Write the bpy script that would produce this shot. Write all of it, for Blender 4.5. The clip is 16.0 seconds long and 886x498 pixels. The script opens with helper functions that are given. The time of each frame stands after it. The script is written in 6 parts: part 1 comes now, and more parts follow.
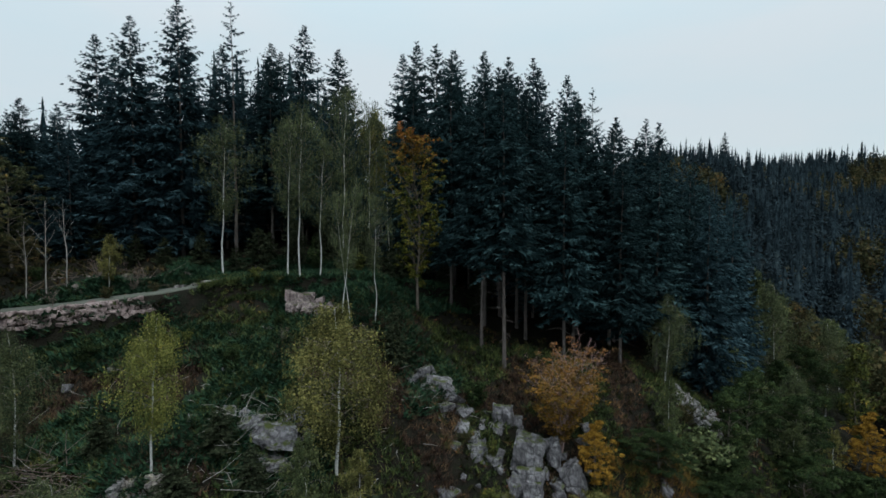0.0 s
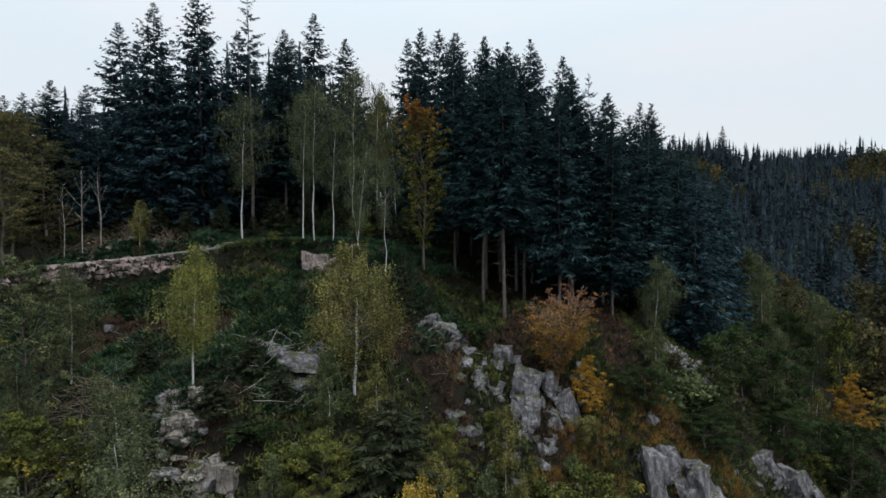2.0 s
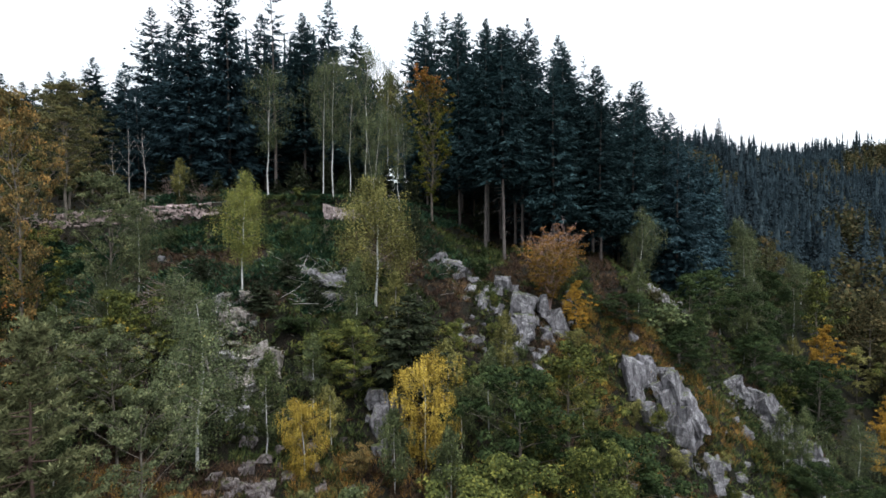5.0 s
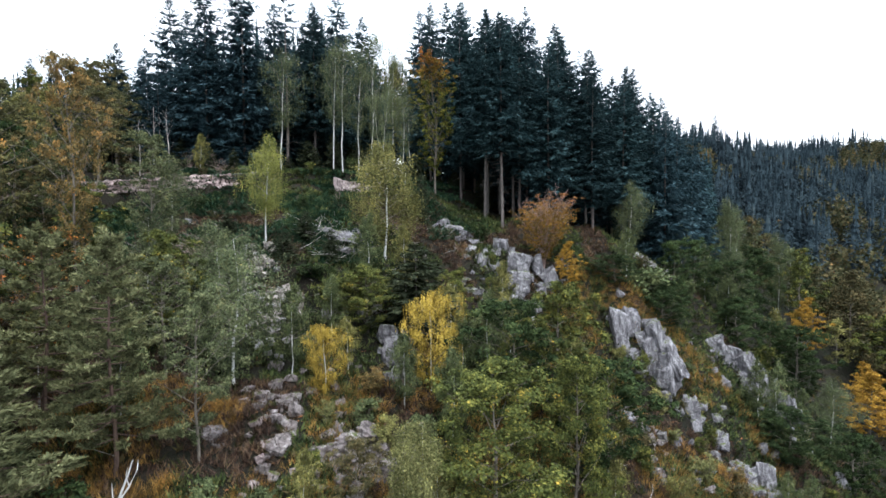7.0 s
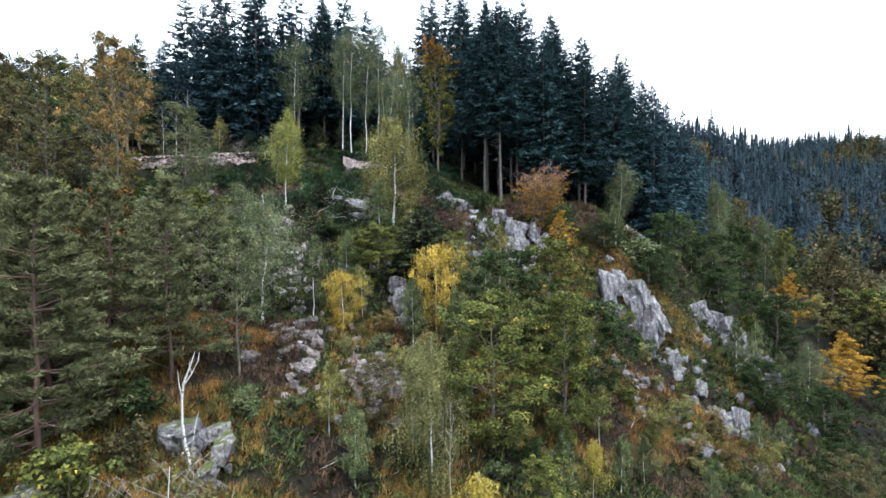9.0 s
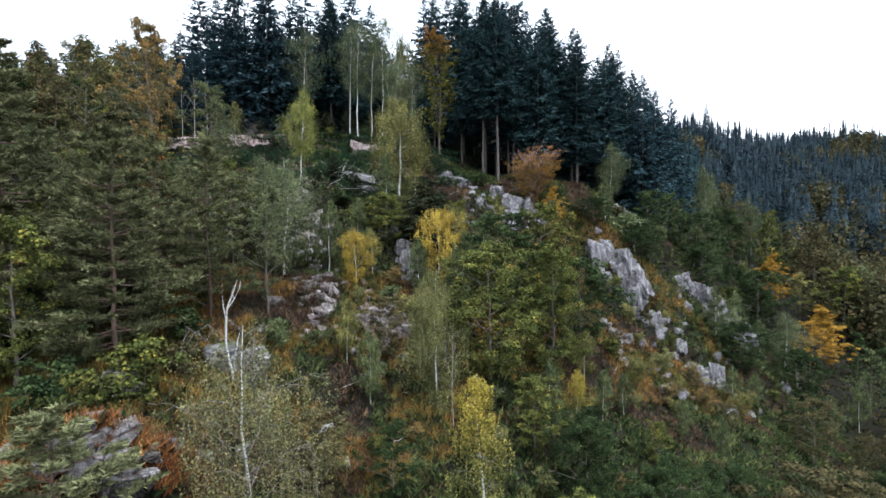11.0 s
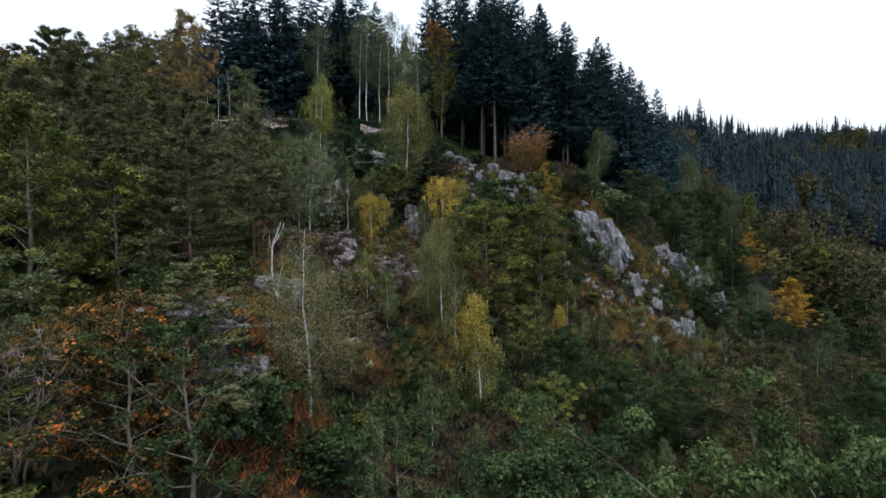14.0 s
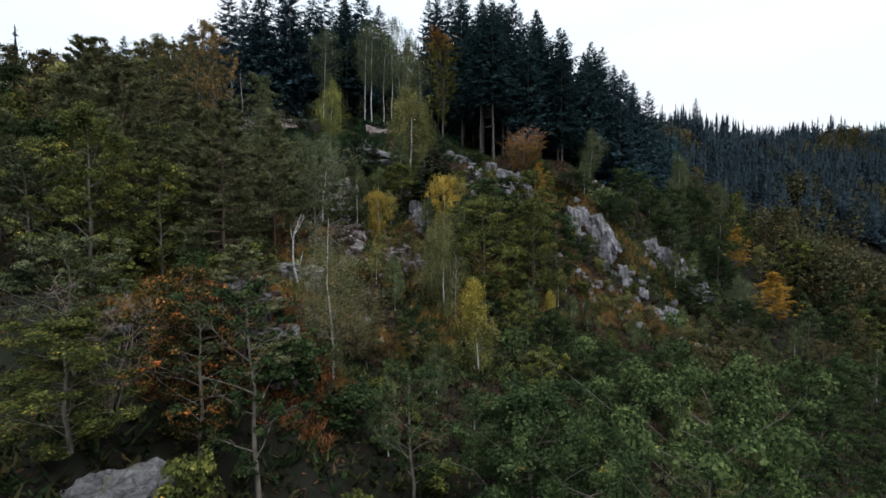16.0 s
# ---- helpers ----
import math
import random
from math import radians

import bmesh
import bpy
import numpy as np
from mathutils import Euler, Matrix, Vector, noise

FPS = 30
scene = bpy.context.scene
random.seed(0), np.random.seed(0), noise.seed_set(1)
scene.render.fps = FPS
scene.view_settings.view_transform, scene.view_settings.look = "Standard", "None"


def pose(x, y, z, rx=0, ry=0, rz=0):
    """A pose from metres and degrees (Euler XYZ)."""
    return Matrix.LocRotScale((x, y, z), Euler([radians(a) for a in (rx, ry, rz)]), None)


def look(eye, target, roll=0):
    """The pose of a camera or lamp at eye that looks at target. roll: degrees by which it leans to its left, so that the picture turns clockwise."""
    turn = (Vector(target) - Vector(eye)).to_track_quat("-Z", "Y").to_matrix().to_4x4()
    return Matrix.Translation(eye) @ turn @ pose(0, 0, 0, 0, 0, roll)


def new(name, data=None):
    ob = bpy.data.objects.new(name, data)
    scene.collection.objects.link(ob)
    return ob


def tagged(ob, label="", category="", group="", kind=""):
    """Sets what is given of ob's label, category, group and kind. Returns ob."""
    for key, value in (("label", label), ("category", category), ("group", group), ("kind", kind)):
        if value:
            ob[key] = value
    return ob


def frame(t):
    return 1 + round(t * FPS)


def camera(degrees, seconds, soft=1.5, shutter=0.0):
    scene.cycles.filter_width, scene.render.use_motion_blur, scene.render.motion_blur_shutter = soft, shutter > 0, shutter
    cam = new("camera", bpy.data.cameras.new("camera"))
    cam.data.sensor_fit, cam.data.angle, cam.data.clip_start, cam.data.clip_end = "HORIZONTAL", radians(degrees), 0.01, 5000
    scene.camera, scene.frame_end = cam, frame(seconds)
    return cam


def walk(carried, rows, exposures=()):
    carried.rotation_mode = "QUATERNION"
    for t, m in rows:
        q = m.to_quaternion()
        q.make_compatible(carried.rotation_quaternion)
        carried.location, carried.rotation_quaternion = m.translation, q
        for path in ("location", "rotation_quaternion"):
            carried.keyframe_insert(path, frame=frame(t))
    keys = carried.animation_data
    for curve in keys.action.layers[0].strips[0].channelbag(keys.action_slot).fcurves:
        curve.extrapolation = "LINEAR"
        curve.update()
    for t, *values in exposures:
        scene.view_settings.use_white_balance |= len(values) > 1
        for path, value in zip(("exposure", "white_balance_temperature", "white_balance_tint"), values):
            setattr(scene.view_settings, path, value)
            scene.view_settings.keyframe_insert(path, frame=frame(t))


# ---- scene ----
cam = camera(82.2, 16.0, 1.65)
PATH = [
    (0, (-0.001, -0.11, 0.009), (0.007, 1.888, -0.093), -0.0),
    (0.5, (-0.044, -1.039, -0.767), (-0.039, 0.959, -0.868), -0.0),
    (1, (-0.12, -1.943, -1.61), (-0.115, 0.055, -1.708), -0.1),
    (1.5, (-0.144, -2.796, -2.532), (-0.143, -0.798, -2.626), -0.3),
    (2, (-0.209, -3.678, -3.403), (-0.21, -1.68, -3.494), -0.4),
    (2.5, (-0.313, -4.569, -4.2), (-0.315, -2.571, -4.291), -0.4),
    (3, (-0.319, -5.544, -4.995), (-0.324, -3.546, -5.084), -0.4),
    (3.5, (-0.418, -6.471, -5.78), (-0.424, -4.473, -5.869), -0.4),
    (4, (-0.482, -7.463, -6.58), (-0.49, -5.465, -6.667), -0.5),
    (6.5, (-0.832, -12.149, -10.422), (-0.844, -10.151, -10.505), -0.6),
    (7, (-0.852, -13.213, -11.225), (-0.865, -11.215, -11.307), -0.5),
    (7.5, (-0.932, -14.156, -11.923), (-0.945, -12.158, -12.008), -0.4),
    (8, (-0.974, -15.17, -12.636), (-0.989, -13.172, -12.719), -0.5),
    (8.5, (-1.028, -16.213, -13.348), (-1.043, -14.215, -13.43), -0.6),
    (9, (-1.064, -17.23, -14.076), (-1.08, -15.232, -14.157), -0.6),
    (11.5, (-1.28, -22.358, -17.276), (-1.295, -20.36, -17.359), -0.7),
    (12, (-1.333, -23.386, -17.851), (-1.347, -21.388, -17.934), -0.7),
    (12.5, (-1.387, -24.421, -18.346), (-1.4, -22.423, -18.431), -0.7),
    (13, (-1.442, -25.46, -18.824), (-1.456, -23.461, -18.91), -0.7),
    (13.5, (-1.491, -26.423, -19.259), (-1.505, -24.425, -19.346), -0.7),
    (14, (-1.557, -27.465, -19.594), (-1.57, -25.467, -19.684), -0.6),
    (14.5, (-1.599, -28.491, -19.845), (-1.613, -26.493, -19.935), -0.7),
    (15, (-1.691, -29.491, -19.933), (-1.703, -27.493, -20.027), -0.6),
    (15.5, (-1.702, -30.481, -19.969), (-1.714, -28.484, -20.065), -0.6),
    (16, (-1.712, -31.418, -20.002), (-1.724, -29.421, -20.099), -0.5),
]
# the clip's camera opens up on the way and closes again
STOPS = [(0, -0.1, 5850, 0), (1.5, 0.04, 6050, 5), (4, 0.58, 6150, 8), (7, 1.5, 5900, 8), (9, 1.73, 5820, 8), (11.5, 1.33, 5850, 8), (12.5, 1.08, 5850, 8), (13.5, 0.74, 5850, 8), (14.5, 0.54, 5900, 8), (16, 0.46, 6000, 8)]
walk(cam, [(t, look(eye, target, roll)) for t, eye, target, roll in PATH], STOPS)

# ---- light: an overcast evening sky, with a faint wide sun ----
world = bpy.data.worlds.new("sky")
scene.world = world
world.use_nodes = True
wn, wl = world.node_tree.nodes, world.node_tree.links
sky_tex = wn.new("ShaderNodeTexSky")
sky_tex.sky_type, sky_tex.sun_disc = "NISHITA", False
sky_tex.sun_elevation, sky_tex.sun_rotation = radians(52), radians(150)
cloud_noise = wn.new("ShaderNodeTexNoise")
cloud_noise.inputs["Scale"].default_value, cloud_noise.inputs["Detail"].default_value = 1.6, 5
cloud_map = wn.new("ShaderNodeMapping")
cloud_map.inputs["Scale"].default_value = (1, 1, 3.5)
sky_coord = wn.new("ShaderNodeTexCoord")
cloud_ramp = wn.new("ShaderNodeValToRGB")
cloud_ramp.color_ramp.elements[0].position, cloud_ramp.color_ramp.elements[1].position = 0.38, 0.66
cloud_ramp.color_ramp.elements[0].color = (8.5, 9.3, 9.6, 1)
cloud_ramp.color_ramp.elements[1].color = (9.6, 9.4, 9.4, 1)
sky_mix = wn.new("ShaderNodeMix")
sky_mix.data_type = "RGBA"
sky_mix.inputs[0].default_value = 0.86
wl.new(sky_coord.outputs["Generated"], cloud_map.inputs[0])
wl.new(cloud_map.outputs[0], cloud_noise.inputs["Vector"])
wl.new(cloud_noise.outputs[0], cloud_ramp.inputs[0])
wl.new(sky_tex.outputs[0], sky_mix.inputs[6])
wl.new(cloud_ramp.outputs[0], sky_mix.inputs[7])
# an overcast sky is brighter overhead than at the horizon
sky_part = wn.new("ShaderNodeSeparateXYZ")
overhead = wn.new("ShaderNodeMath")
overhead.operation, overhead.use_clamp = "MULTIPLY_ADD", False
overhead.inputs[1].default_value, overhead.inputs[2].default_value = 2.3, 1.02
bright = wn.new("ShaderNodeVectorMath")
bright.operation = "SCALE"
wl.new(sky_coord.outputs["Generated"], sky_part.inputs[0])
steep = wn.new("ShaderNodeMath")
steep.operation = "POWER"
steep.inputs[1].default_value = 3.0
above = wn.new("ShaderNodeMath")
above.operation = "MAXIMUM"
above.inputs[1].default_value = 0.0
wl.new(sky_part.outputs[2], above.inputs[0])
wl.new(above.outputs[0], steep.inputs[0])
wl.new(steep.outputs[0], overhead.inputs[0])
wl.new(sky_mix.outputs[2], bright.inputs[0])
wl.new(overhead.outputs[0], bright.inputs["Scale"])
wl.new(bright.outputs[0], wn["Background"].inputs["Color"])
wn["Background"].inputs["Strength"].default_value = 0.085

sun = new("sun", bpy.data.lights.new("sun", "SUN"))
sun.data.energy, sun.data.angle, sun.data.color = 1.5, radians(25), (1.0, 0.95, 0.88)
sun.matrix_world = look((30, -25, 90), (0, 20, -10))

# ---- materials ----


def nodes_of(name):
    mat = bpy.data.materials.new(name)
    mat.use_nodes = True
    return mat, mat.node_tree.nodes, mat.node_tree.links


def ramp(nodes, stops):
    r = nodes.new("ShaderNodeValToRGB")
    while len(r.color_ramp.elements) < len(stops):
        r.color_ramp.elements.new(0.5)
    for el, (pos, col) in zip(r.color_ramp.elements, stops):
        el.position, el.color = pos, (*col, 1)
    return r


def noise_node(nodes, links, vec, scale, detail=4, rough=0.6):
    n = nodes.new("ShaderNodeTexNoise")
    n.inputs["Scale"].default_value, n.inputs["Detail"].default_value, n.inputs["Roughness"].default_value = scale, detail, rough
    links.new(vec, n.inputs["Vector"])
    return n


def mixed(nodes, links, fac, a, b, mode="MIX"):
    m = nodes.new("ShaderNodeMix")
    m.data_type, m.blend_type = "RGBA", mode
    for sock, val in ((m.inputs[0], fac), (m.inputs[6], a), (m.inputs[7], b)):
        if isinstance(val, (int, float)):
            sock.default_value = val
        elif isinstance(val, tuple):
            sock.default_value = (*val, 1)
        else:
            links.new(val, sock)
    return m.outputs[2]


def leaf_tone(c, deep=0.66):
    """Late-autumn leaves are duller and deeper than their fresh colours; a low deep darkens further, in place of shade.
    """
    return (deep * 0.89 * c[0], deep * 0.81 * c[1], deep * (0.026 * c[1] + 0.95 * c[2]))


def leaf_material(name, stops, through_light=0.2, tree_shift=0.35, high=None, clump=0.9, high_from=0.45, high_to=0.8):
    """Leaves: colour differs leaf by leaf, clump by clump and tree by tree, its dark end standing in for shade; high:
    the colour towards the treetop.
    """
    mat, nodes, links = nodes_of(name)
    geo, obj, tc = nodes.new("ShaderNodeNewGeometry"), nodes.new("ShaderNodeObjectInfo"), nodes.new("ShaderNodeTexCoord")
    # dark stops scaled towards black, so dark leaves and clumps stand in for shadow
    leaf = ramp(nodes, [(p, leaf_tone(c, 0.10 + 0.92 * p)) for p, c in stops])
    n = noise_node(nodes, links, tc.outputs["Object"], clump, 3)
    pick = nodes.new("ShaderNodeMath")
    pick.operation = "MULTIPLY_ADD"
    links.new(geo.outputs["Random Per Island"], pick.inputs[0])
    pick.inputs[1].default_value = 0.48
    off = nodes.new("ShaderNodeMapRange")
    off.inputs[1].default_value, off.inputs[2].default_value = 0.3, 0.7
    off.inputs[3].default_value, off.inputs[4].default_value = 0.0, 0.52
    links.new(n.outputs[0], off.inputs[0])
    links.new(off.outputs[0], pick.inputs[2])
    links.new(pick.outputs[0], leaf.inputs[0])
    col = leaf.outputs[0]
    if high:
        sep = nodes.new("ShaderNodeSeparateXYZ")
        links.new(tc.outputs["Generated"], sep.inputs[0])
        mr = nodes.new("ShaderNodeMapRange")
        mr.inputs[1].default_value, mr.inputs[2].default_value = high_from, high_to
        jig = nodes.new("ShaderNodeMath")
        jig.operation = "MULTIPLY_ADD"
        links.new(geo.outputs["Random Per Island"], jig.inputs[0])
        jig.inputs[1].default_value = 0.3
        links.new(sep.outputs[2], jig.inputs[2])
        links.new(jig.outputs[0], mr.inputs[0])
        top = ramp(nodes, [(p, leaf_tone(c)) for p, c in high])
        links.new(geo.outputs["Random Per Island"], top.inputs[0])
        col = mixed(nodes, links, mr.outputs[0], col, top.outputs[0])
    hsv = nodes.new("ShaderNodeHueSaturation")
    shift = nodes.new("ShaderNodeMapRange")
    shift.inputs[3].default_value, shift.inputs[4].default_value = 1 - tree_shift, 1 + tree_shift
    links.new(obj.outputs["Random"], shift.inputs[0])
    links.new(shift.outputs[0], hsv.inputs["Value"])
    links.new(col, hsv.inputs["Color"])
    bsdf = nodes["Principled BSDF"]
    bsdf.inputs["Roughness"].default_value = 0.85
    bsdf.inputs["Specular IOR Level"].default_value = 0.04
    links.new(hsv.outputs[0], bsdf.inputs["Base Color"])
    tr = nodes.new("ShaderNodeBsdfTranslucent")
    links.new(hsv.outputs[0], tr.inputs["Color"])
    ms = nodes.new("ShaderNodeMixShader")
    ms.inputs[0].default_value = through_light
    links.new(bsdf.outputs[0], ms.inputs[1])
    links.new(tr.outputs[0], ms.inputs[2])
    links.new(ms.outputs[0], nodes["Material Output"].inputs["Surface"])
    return mat


def bark_material(name, dark, light, marks=None, scale=6.0):
    mat, nodes, links = nodes_of(name)
    tc = nodes.new("ShaderNodeTexCoord")
    mp = nodes.new("ShaderNodeMapping")
    mp.inputs["Scale"].default_value = (1, 1, 3.0 if marks else 0.25)
    links.new(tc.outputs["Object"], mp.inputs[0])
    n = noise_node(nodes, links, mp.outputs[0], scale, 6)
    base = ramp(nodes, ((0.3, dark), (0.65, light)))
    links.new(n.outputs[0], base.inputs[0])
    col = base.outputs[0]
    if marks:
        n2 = noise_node(nodes, links, mp.outputs[0], 1.7, 4, 0.7)
        r2 = ramp(nodes, ((0.60, (0, 0, 0)), (0.66, (1, 1, 1))))
        links.new(n2.outputs[0], r2.inputs[0])
        col = mixed(nodes, links, r2.outputs[0], col, marks)
    bsdf = nodes["Principled BSDF"]
    bsdf.inputs["Roughness"].default_value = 0.9
    bsdf.inputs["Specular IOR Level"].default_value = 0.1
    links.new(col, bsdf.inputs["Base Color"])
    bump = nodes.new("ShaderNodeBump")
    bump.inputs["Strength"].default_value, bump.inputs["Distance"].default_value = 0.6, 0.03
    links.new(n.outputs[0], bump.inputs["Height"])
    links.new(bump.outputs[0], bsdf.inputs["Normal"])
    return mat


def rock_material(name, dark, mid, light, moss=0.25, lichen=(0.55, 0.54, 0.52)):
    mat, nodes, links = nodes_of(name)
    tc, geo = nodes.new("ShaderNodeTexCoord"), nodes.new("ShaderNodeNewGeometry")
    pos = geo.outputs["Position"]
    big = noise_node(nodes, links, pos, 0.55, 5, 0.65)
    fine = noise_node(nodes, links, pos, 2.6, 9, 0.75)
    base = ramp(nodes, ((0.28, dark), (0.5, mid), (0.72, light)))
    both = nodes.new("ShaderNodeMath")
    both.operation = "MULTIPLY_ADD"
    links.new(fine.outputs[0], both.inputs[0])
    both.inputs[1].default_value = 0.6
    half = nodes.new("ShaderNodeMath")
    half.operation = "MULTIPLY"
    half.inputs[1].default_value = 0.42
    links.new(big.outputs[0], half.inputs[0])
    links.new(half.outputs[0], both.inputs[2])
    links.new(both.outputs[0], base.inputs[0])
    col = base.outputs[0]
    ln = noise_node(nodes, links, pos, 2.1, 6, 0.75)
    lr = ramp(nodes, ((0.55, (0, 0, 0)), (0.66, (1, 1, 1))))
    links.new(ln.outputs[0], lr.inputs[0])
    col = mixed(nodes, links, lr.outputs[0], col, lichen)
    # dark streaks where water runs down
    down = nodes.new("ShaderNodeMapping")
    down.inputs["Scale"].default_value = (2.6, 2.6, 0.35)
    links.new(pos, down.inputs[0])
    st = noise_node(nodes, links, down.outputs[0], 1.0, 7, 0.7)
    sr = ramp(nodes, ((0.40, (0, 0, 0)), (0.58, (1, 1, 1))))
    links.new(st.outputs[0], sr.inputs[0])
    col = mixed(nodes, links, sr.outputs[0], mixed(nodes, links, 0.75, col, dark), col)
    # joints and cracks in the stone
    vor = nodes.new("ShaderNodeTexVoronoi")
    vor.feature = "DISTANCE_TO_EDGE"
    vor.inputs["Scale"].default_value = 1.1
    warp = nodes.new("ShaderNodeMapping")
    warp.inputs["Rotation"].default_value, warp.inputs["Scale"].default_value = (0.3, 0.5, 0.2), (1.6, 1.1, 0.7)
    wob = mixed(nodes, links, 0.12, pos, ln.outputs[1], "ADD")
    links.new(wob, warp.inputs[0])
    links.new(warp.outputs[0], vor.inputs["Vector"])
    cr = ramp(nodes, ((0.0, (0.25, 0.24, 0.23)), (0.05, (1, 1, 1))))
    links.new(vor.outputs["Distance"], cr.inputs[0])
    col = mixed(nodes, links, 0.55, col, cr.outputs[0], "MULTIPLY")
    # moss on ledges
    sep = nodes.new("ShaderNodeSeparateXYZ")
    links.new(geo.outputs["Normal"], sep.inputs[0])
    mm = nodes.new("ShaderNodeMath")
    mm.operation = "MULTIPLY"
    mn = noise_node(nodes, links, pos, 1.3, 5, 0.7)
    links.new(mn.outputs[0], mm.inputs[0])
    links.new(sep.outputs[2], mm.inputs[1])
    mr = ramp(nodes, ((0.62 - moss, (0, 0, 0)), (0.72 - moss, (1, 1, 1))))
    links.new(mm.outputs[0], mr.inputs[0])
    col = mixed(nodes, links, mr.outputs[0], col, (0.06, 0.07, 0.02))
    bsdf = nodes["Principled BSDF"]
    bsdf.inputs["Roughness"].default_value = 0.9
    bsdf.inputs["Specular IOR Level"].default_value = 0.15
    links.new(col, bsdf.inputs["Base Color"])
    bump = nodes.new("ShaderNodeBump")
    bump.inputs["Strength"].default_value, bump.inputs["Distance"].default_value = 1.0, 0.25
    hh = mixed(nodes, links, 0.25, fine.outputs[0], cr.outputs[0])
    links.new(hh, bump.inputs["Height"])
    links.new(bump.outputs[0], bsdf.inputs["Normal"])
    return mat


def ground_material():
    mat, nodes, links = nodes_of("forest_floor")
    geo = nodes.new("ShaderNodeNewGeometry")
    pos = geo.outputs["Position"]
    a = noise_node(nodes, links, pos, 0.18, 6, 0.65)
    b = noise_node(nodes, links, pos, 1.6, 6, 0.7)
    c = noise_node(nodes, links, pos, 9.0, 6, 0.75)
    # darker than real soil: shade under the trees is put into these colours
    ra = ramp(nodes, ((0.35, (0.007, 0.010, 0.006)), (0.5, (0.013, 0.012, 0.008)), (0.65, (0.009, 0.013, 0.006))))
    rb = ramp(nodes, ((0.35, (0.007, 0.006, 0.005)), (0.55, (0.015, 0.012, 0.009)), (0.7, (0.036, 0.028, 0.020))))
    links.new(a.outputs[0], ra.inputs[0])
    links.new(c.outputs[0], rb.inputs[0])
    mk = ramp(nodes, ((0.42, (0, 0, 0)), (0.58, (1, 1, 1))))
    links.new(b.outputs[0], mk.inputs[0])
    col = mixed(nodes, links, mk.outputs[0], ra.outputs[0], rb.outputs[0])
    bsdf = nodes["Principled BSDF"]
    bsdf.inputs["Roughness"].default_value = 0.95
    bsdf.inputs["Specular IOR Level"].default_value = 0.1
    links.new(col, bsdf.inputs["Base Color"])
    bump = nodes.new("ShaderNodeBump")
    bump.inputs["Strength"].default_value, bump.inputs["Distance"].default_value = 1.0, 0.2
    hh = mixed(nodes, links, 0.5, b.outputs[0], c.outputs[0])
    links.new(hh, bump.inputs["Height"])
    links.new(bump.outputs[0], bsdf.inputs["Normal"])
    return mat


def path_material():
    mat, nodes, links = nodes_of("gravel_path")
    geo = nodes.new("ShaderNodeNewGeometry")
    a = noise_node(nodes, links, geo.outputs["Position"], 0.8, 5)
    b = noise_node(nodes, links, geo.outputs["Position"], 30.0, 4, 0.8)
    r = ramp(nodes, ((0.3, (0.036, 0.044, 0.026)), (0.7, (0.095, 0.095, 0.08))))
    links.new(mixed(nodes, links, 0.5, a.outputs[0], b.outputs[0]), r.inputs[0])
    bsdf = nodes["Principled BSDF"]
    bsdf.inputs["Roughness"].default_value = 0.95
    links.new(r.outputs[0], bsdf.inputs["Base Color"])
    return mat


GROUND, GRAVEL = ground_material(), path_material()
ROCK = rock_material("grey_granite", (0.034, 0.031, 0.035), (0.165, 0.155, 0.165), (0.36, 0.345, 0.36), 0.18, (0.39, 0.38, 0.38))
ROCK_BARE = rock_material("bare_grey_granite", (0.035, 0.033, 0.034), (0.12, 0.115, 0.118), (0.22, 0.215, 0.215), 0.08, (0.28, 0.28, 0.27))
ROCK_PALE = rock_material("pale_granite", (0.05, 0.045, 0.043), (0.205, 0.19, 0.185), (0.39, 0.365, 0.355), 0.22, (0.42, 0.40, 0.38))
ROCK_RUBBLE = rock_material("broken_pale_granite", (0.06, 0.055, 0.055), (0.25, 0.235, 0.235), (0.45, 0.42, 0.415), 0.02, (0.48, 0.45, 0.44))
ROCK_BLUFF = rock_material("dark_streaked_granite", (0.026, 0.023, 0.024), (0.12, 0.108, 0.11), (0.34, 0.31, 0.31), 0.05, (0.38, 0.36, 0.36))
ROCK_WALL = rock_material("pink_wall_granite", (0.07, 0.05, 0.048), (0.30, 0.225, 0.215), (0.50, 0.40, 0.38), 0.03, (0.50, 0.42, 0.40))
ROCK_GULLY = rock_material("dark_pinkish_granite", (0.035, 0.029, 0.028), (0.16, 0.135, 0.132), (0.36, 0.315, 0.305), 0.12, (0.38, 0.35, 0.34))
ROCK_CREAM = rock_material("cream_granite", (0.07, 0.06, 0.055), (0.29, 0.255, 0.235), (0.47, 0.43, 0.40), 0.15, (0.46, 0.40, 0.32))
ROCK_PINK = rock_material("pink_granite", (0.055, 0.043, 0.042), (0.24, 0.19, 0.185), (0.42, 0.35, 0.335), 0.2, (0.44, 0.39, 0.37))
BARK = bark_material("spruce_bark", (0.045, 0.039, 0.037), (0.135, 0.115, 0.105))
BARK_PINE = bark_material("pine_bark", (0.045, 0.030, 0.025), (0.12, 0.080, 0.063))
BARK_OAK = bark_material("oak_bark", (0.05, 0.042, 0.036), (0.17, 0.145, 0.12))
BARK_BIRCH = bark_material("birch_bark", (0.24, 0.235, 0.225), (0.55, 0.54, 0.52), (0.05, 0.045, 0.04), 5.0)
BIRCH_TWIG = bark_material("birch_twigs", (0.07, 0.055, 0.05), (0.24, 0.21, 0.195))
DEADWOOD = bark_material("dead_wood", (0.14, 0.125, 0.115), (0.38, 0.35, 0.33))
TWIG = bark_material("brown_twigs", (0.06, 0.045, 0.04), (0.20, 0.15, 0.13))

TWIG_PINK = bark_material("pinkish_beech_twigs", (0.13, 0.085, 0.08), (0.33, 0.23, 0.21))

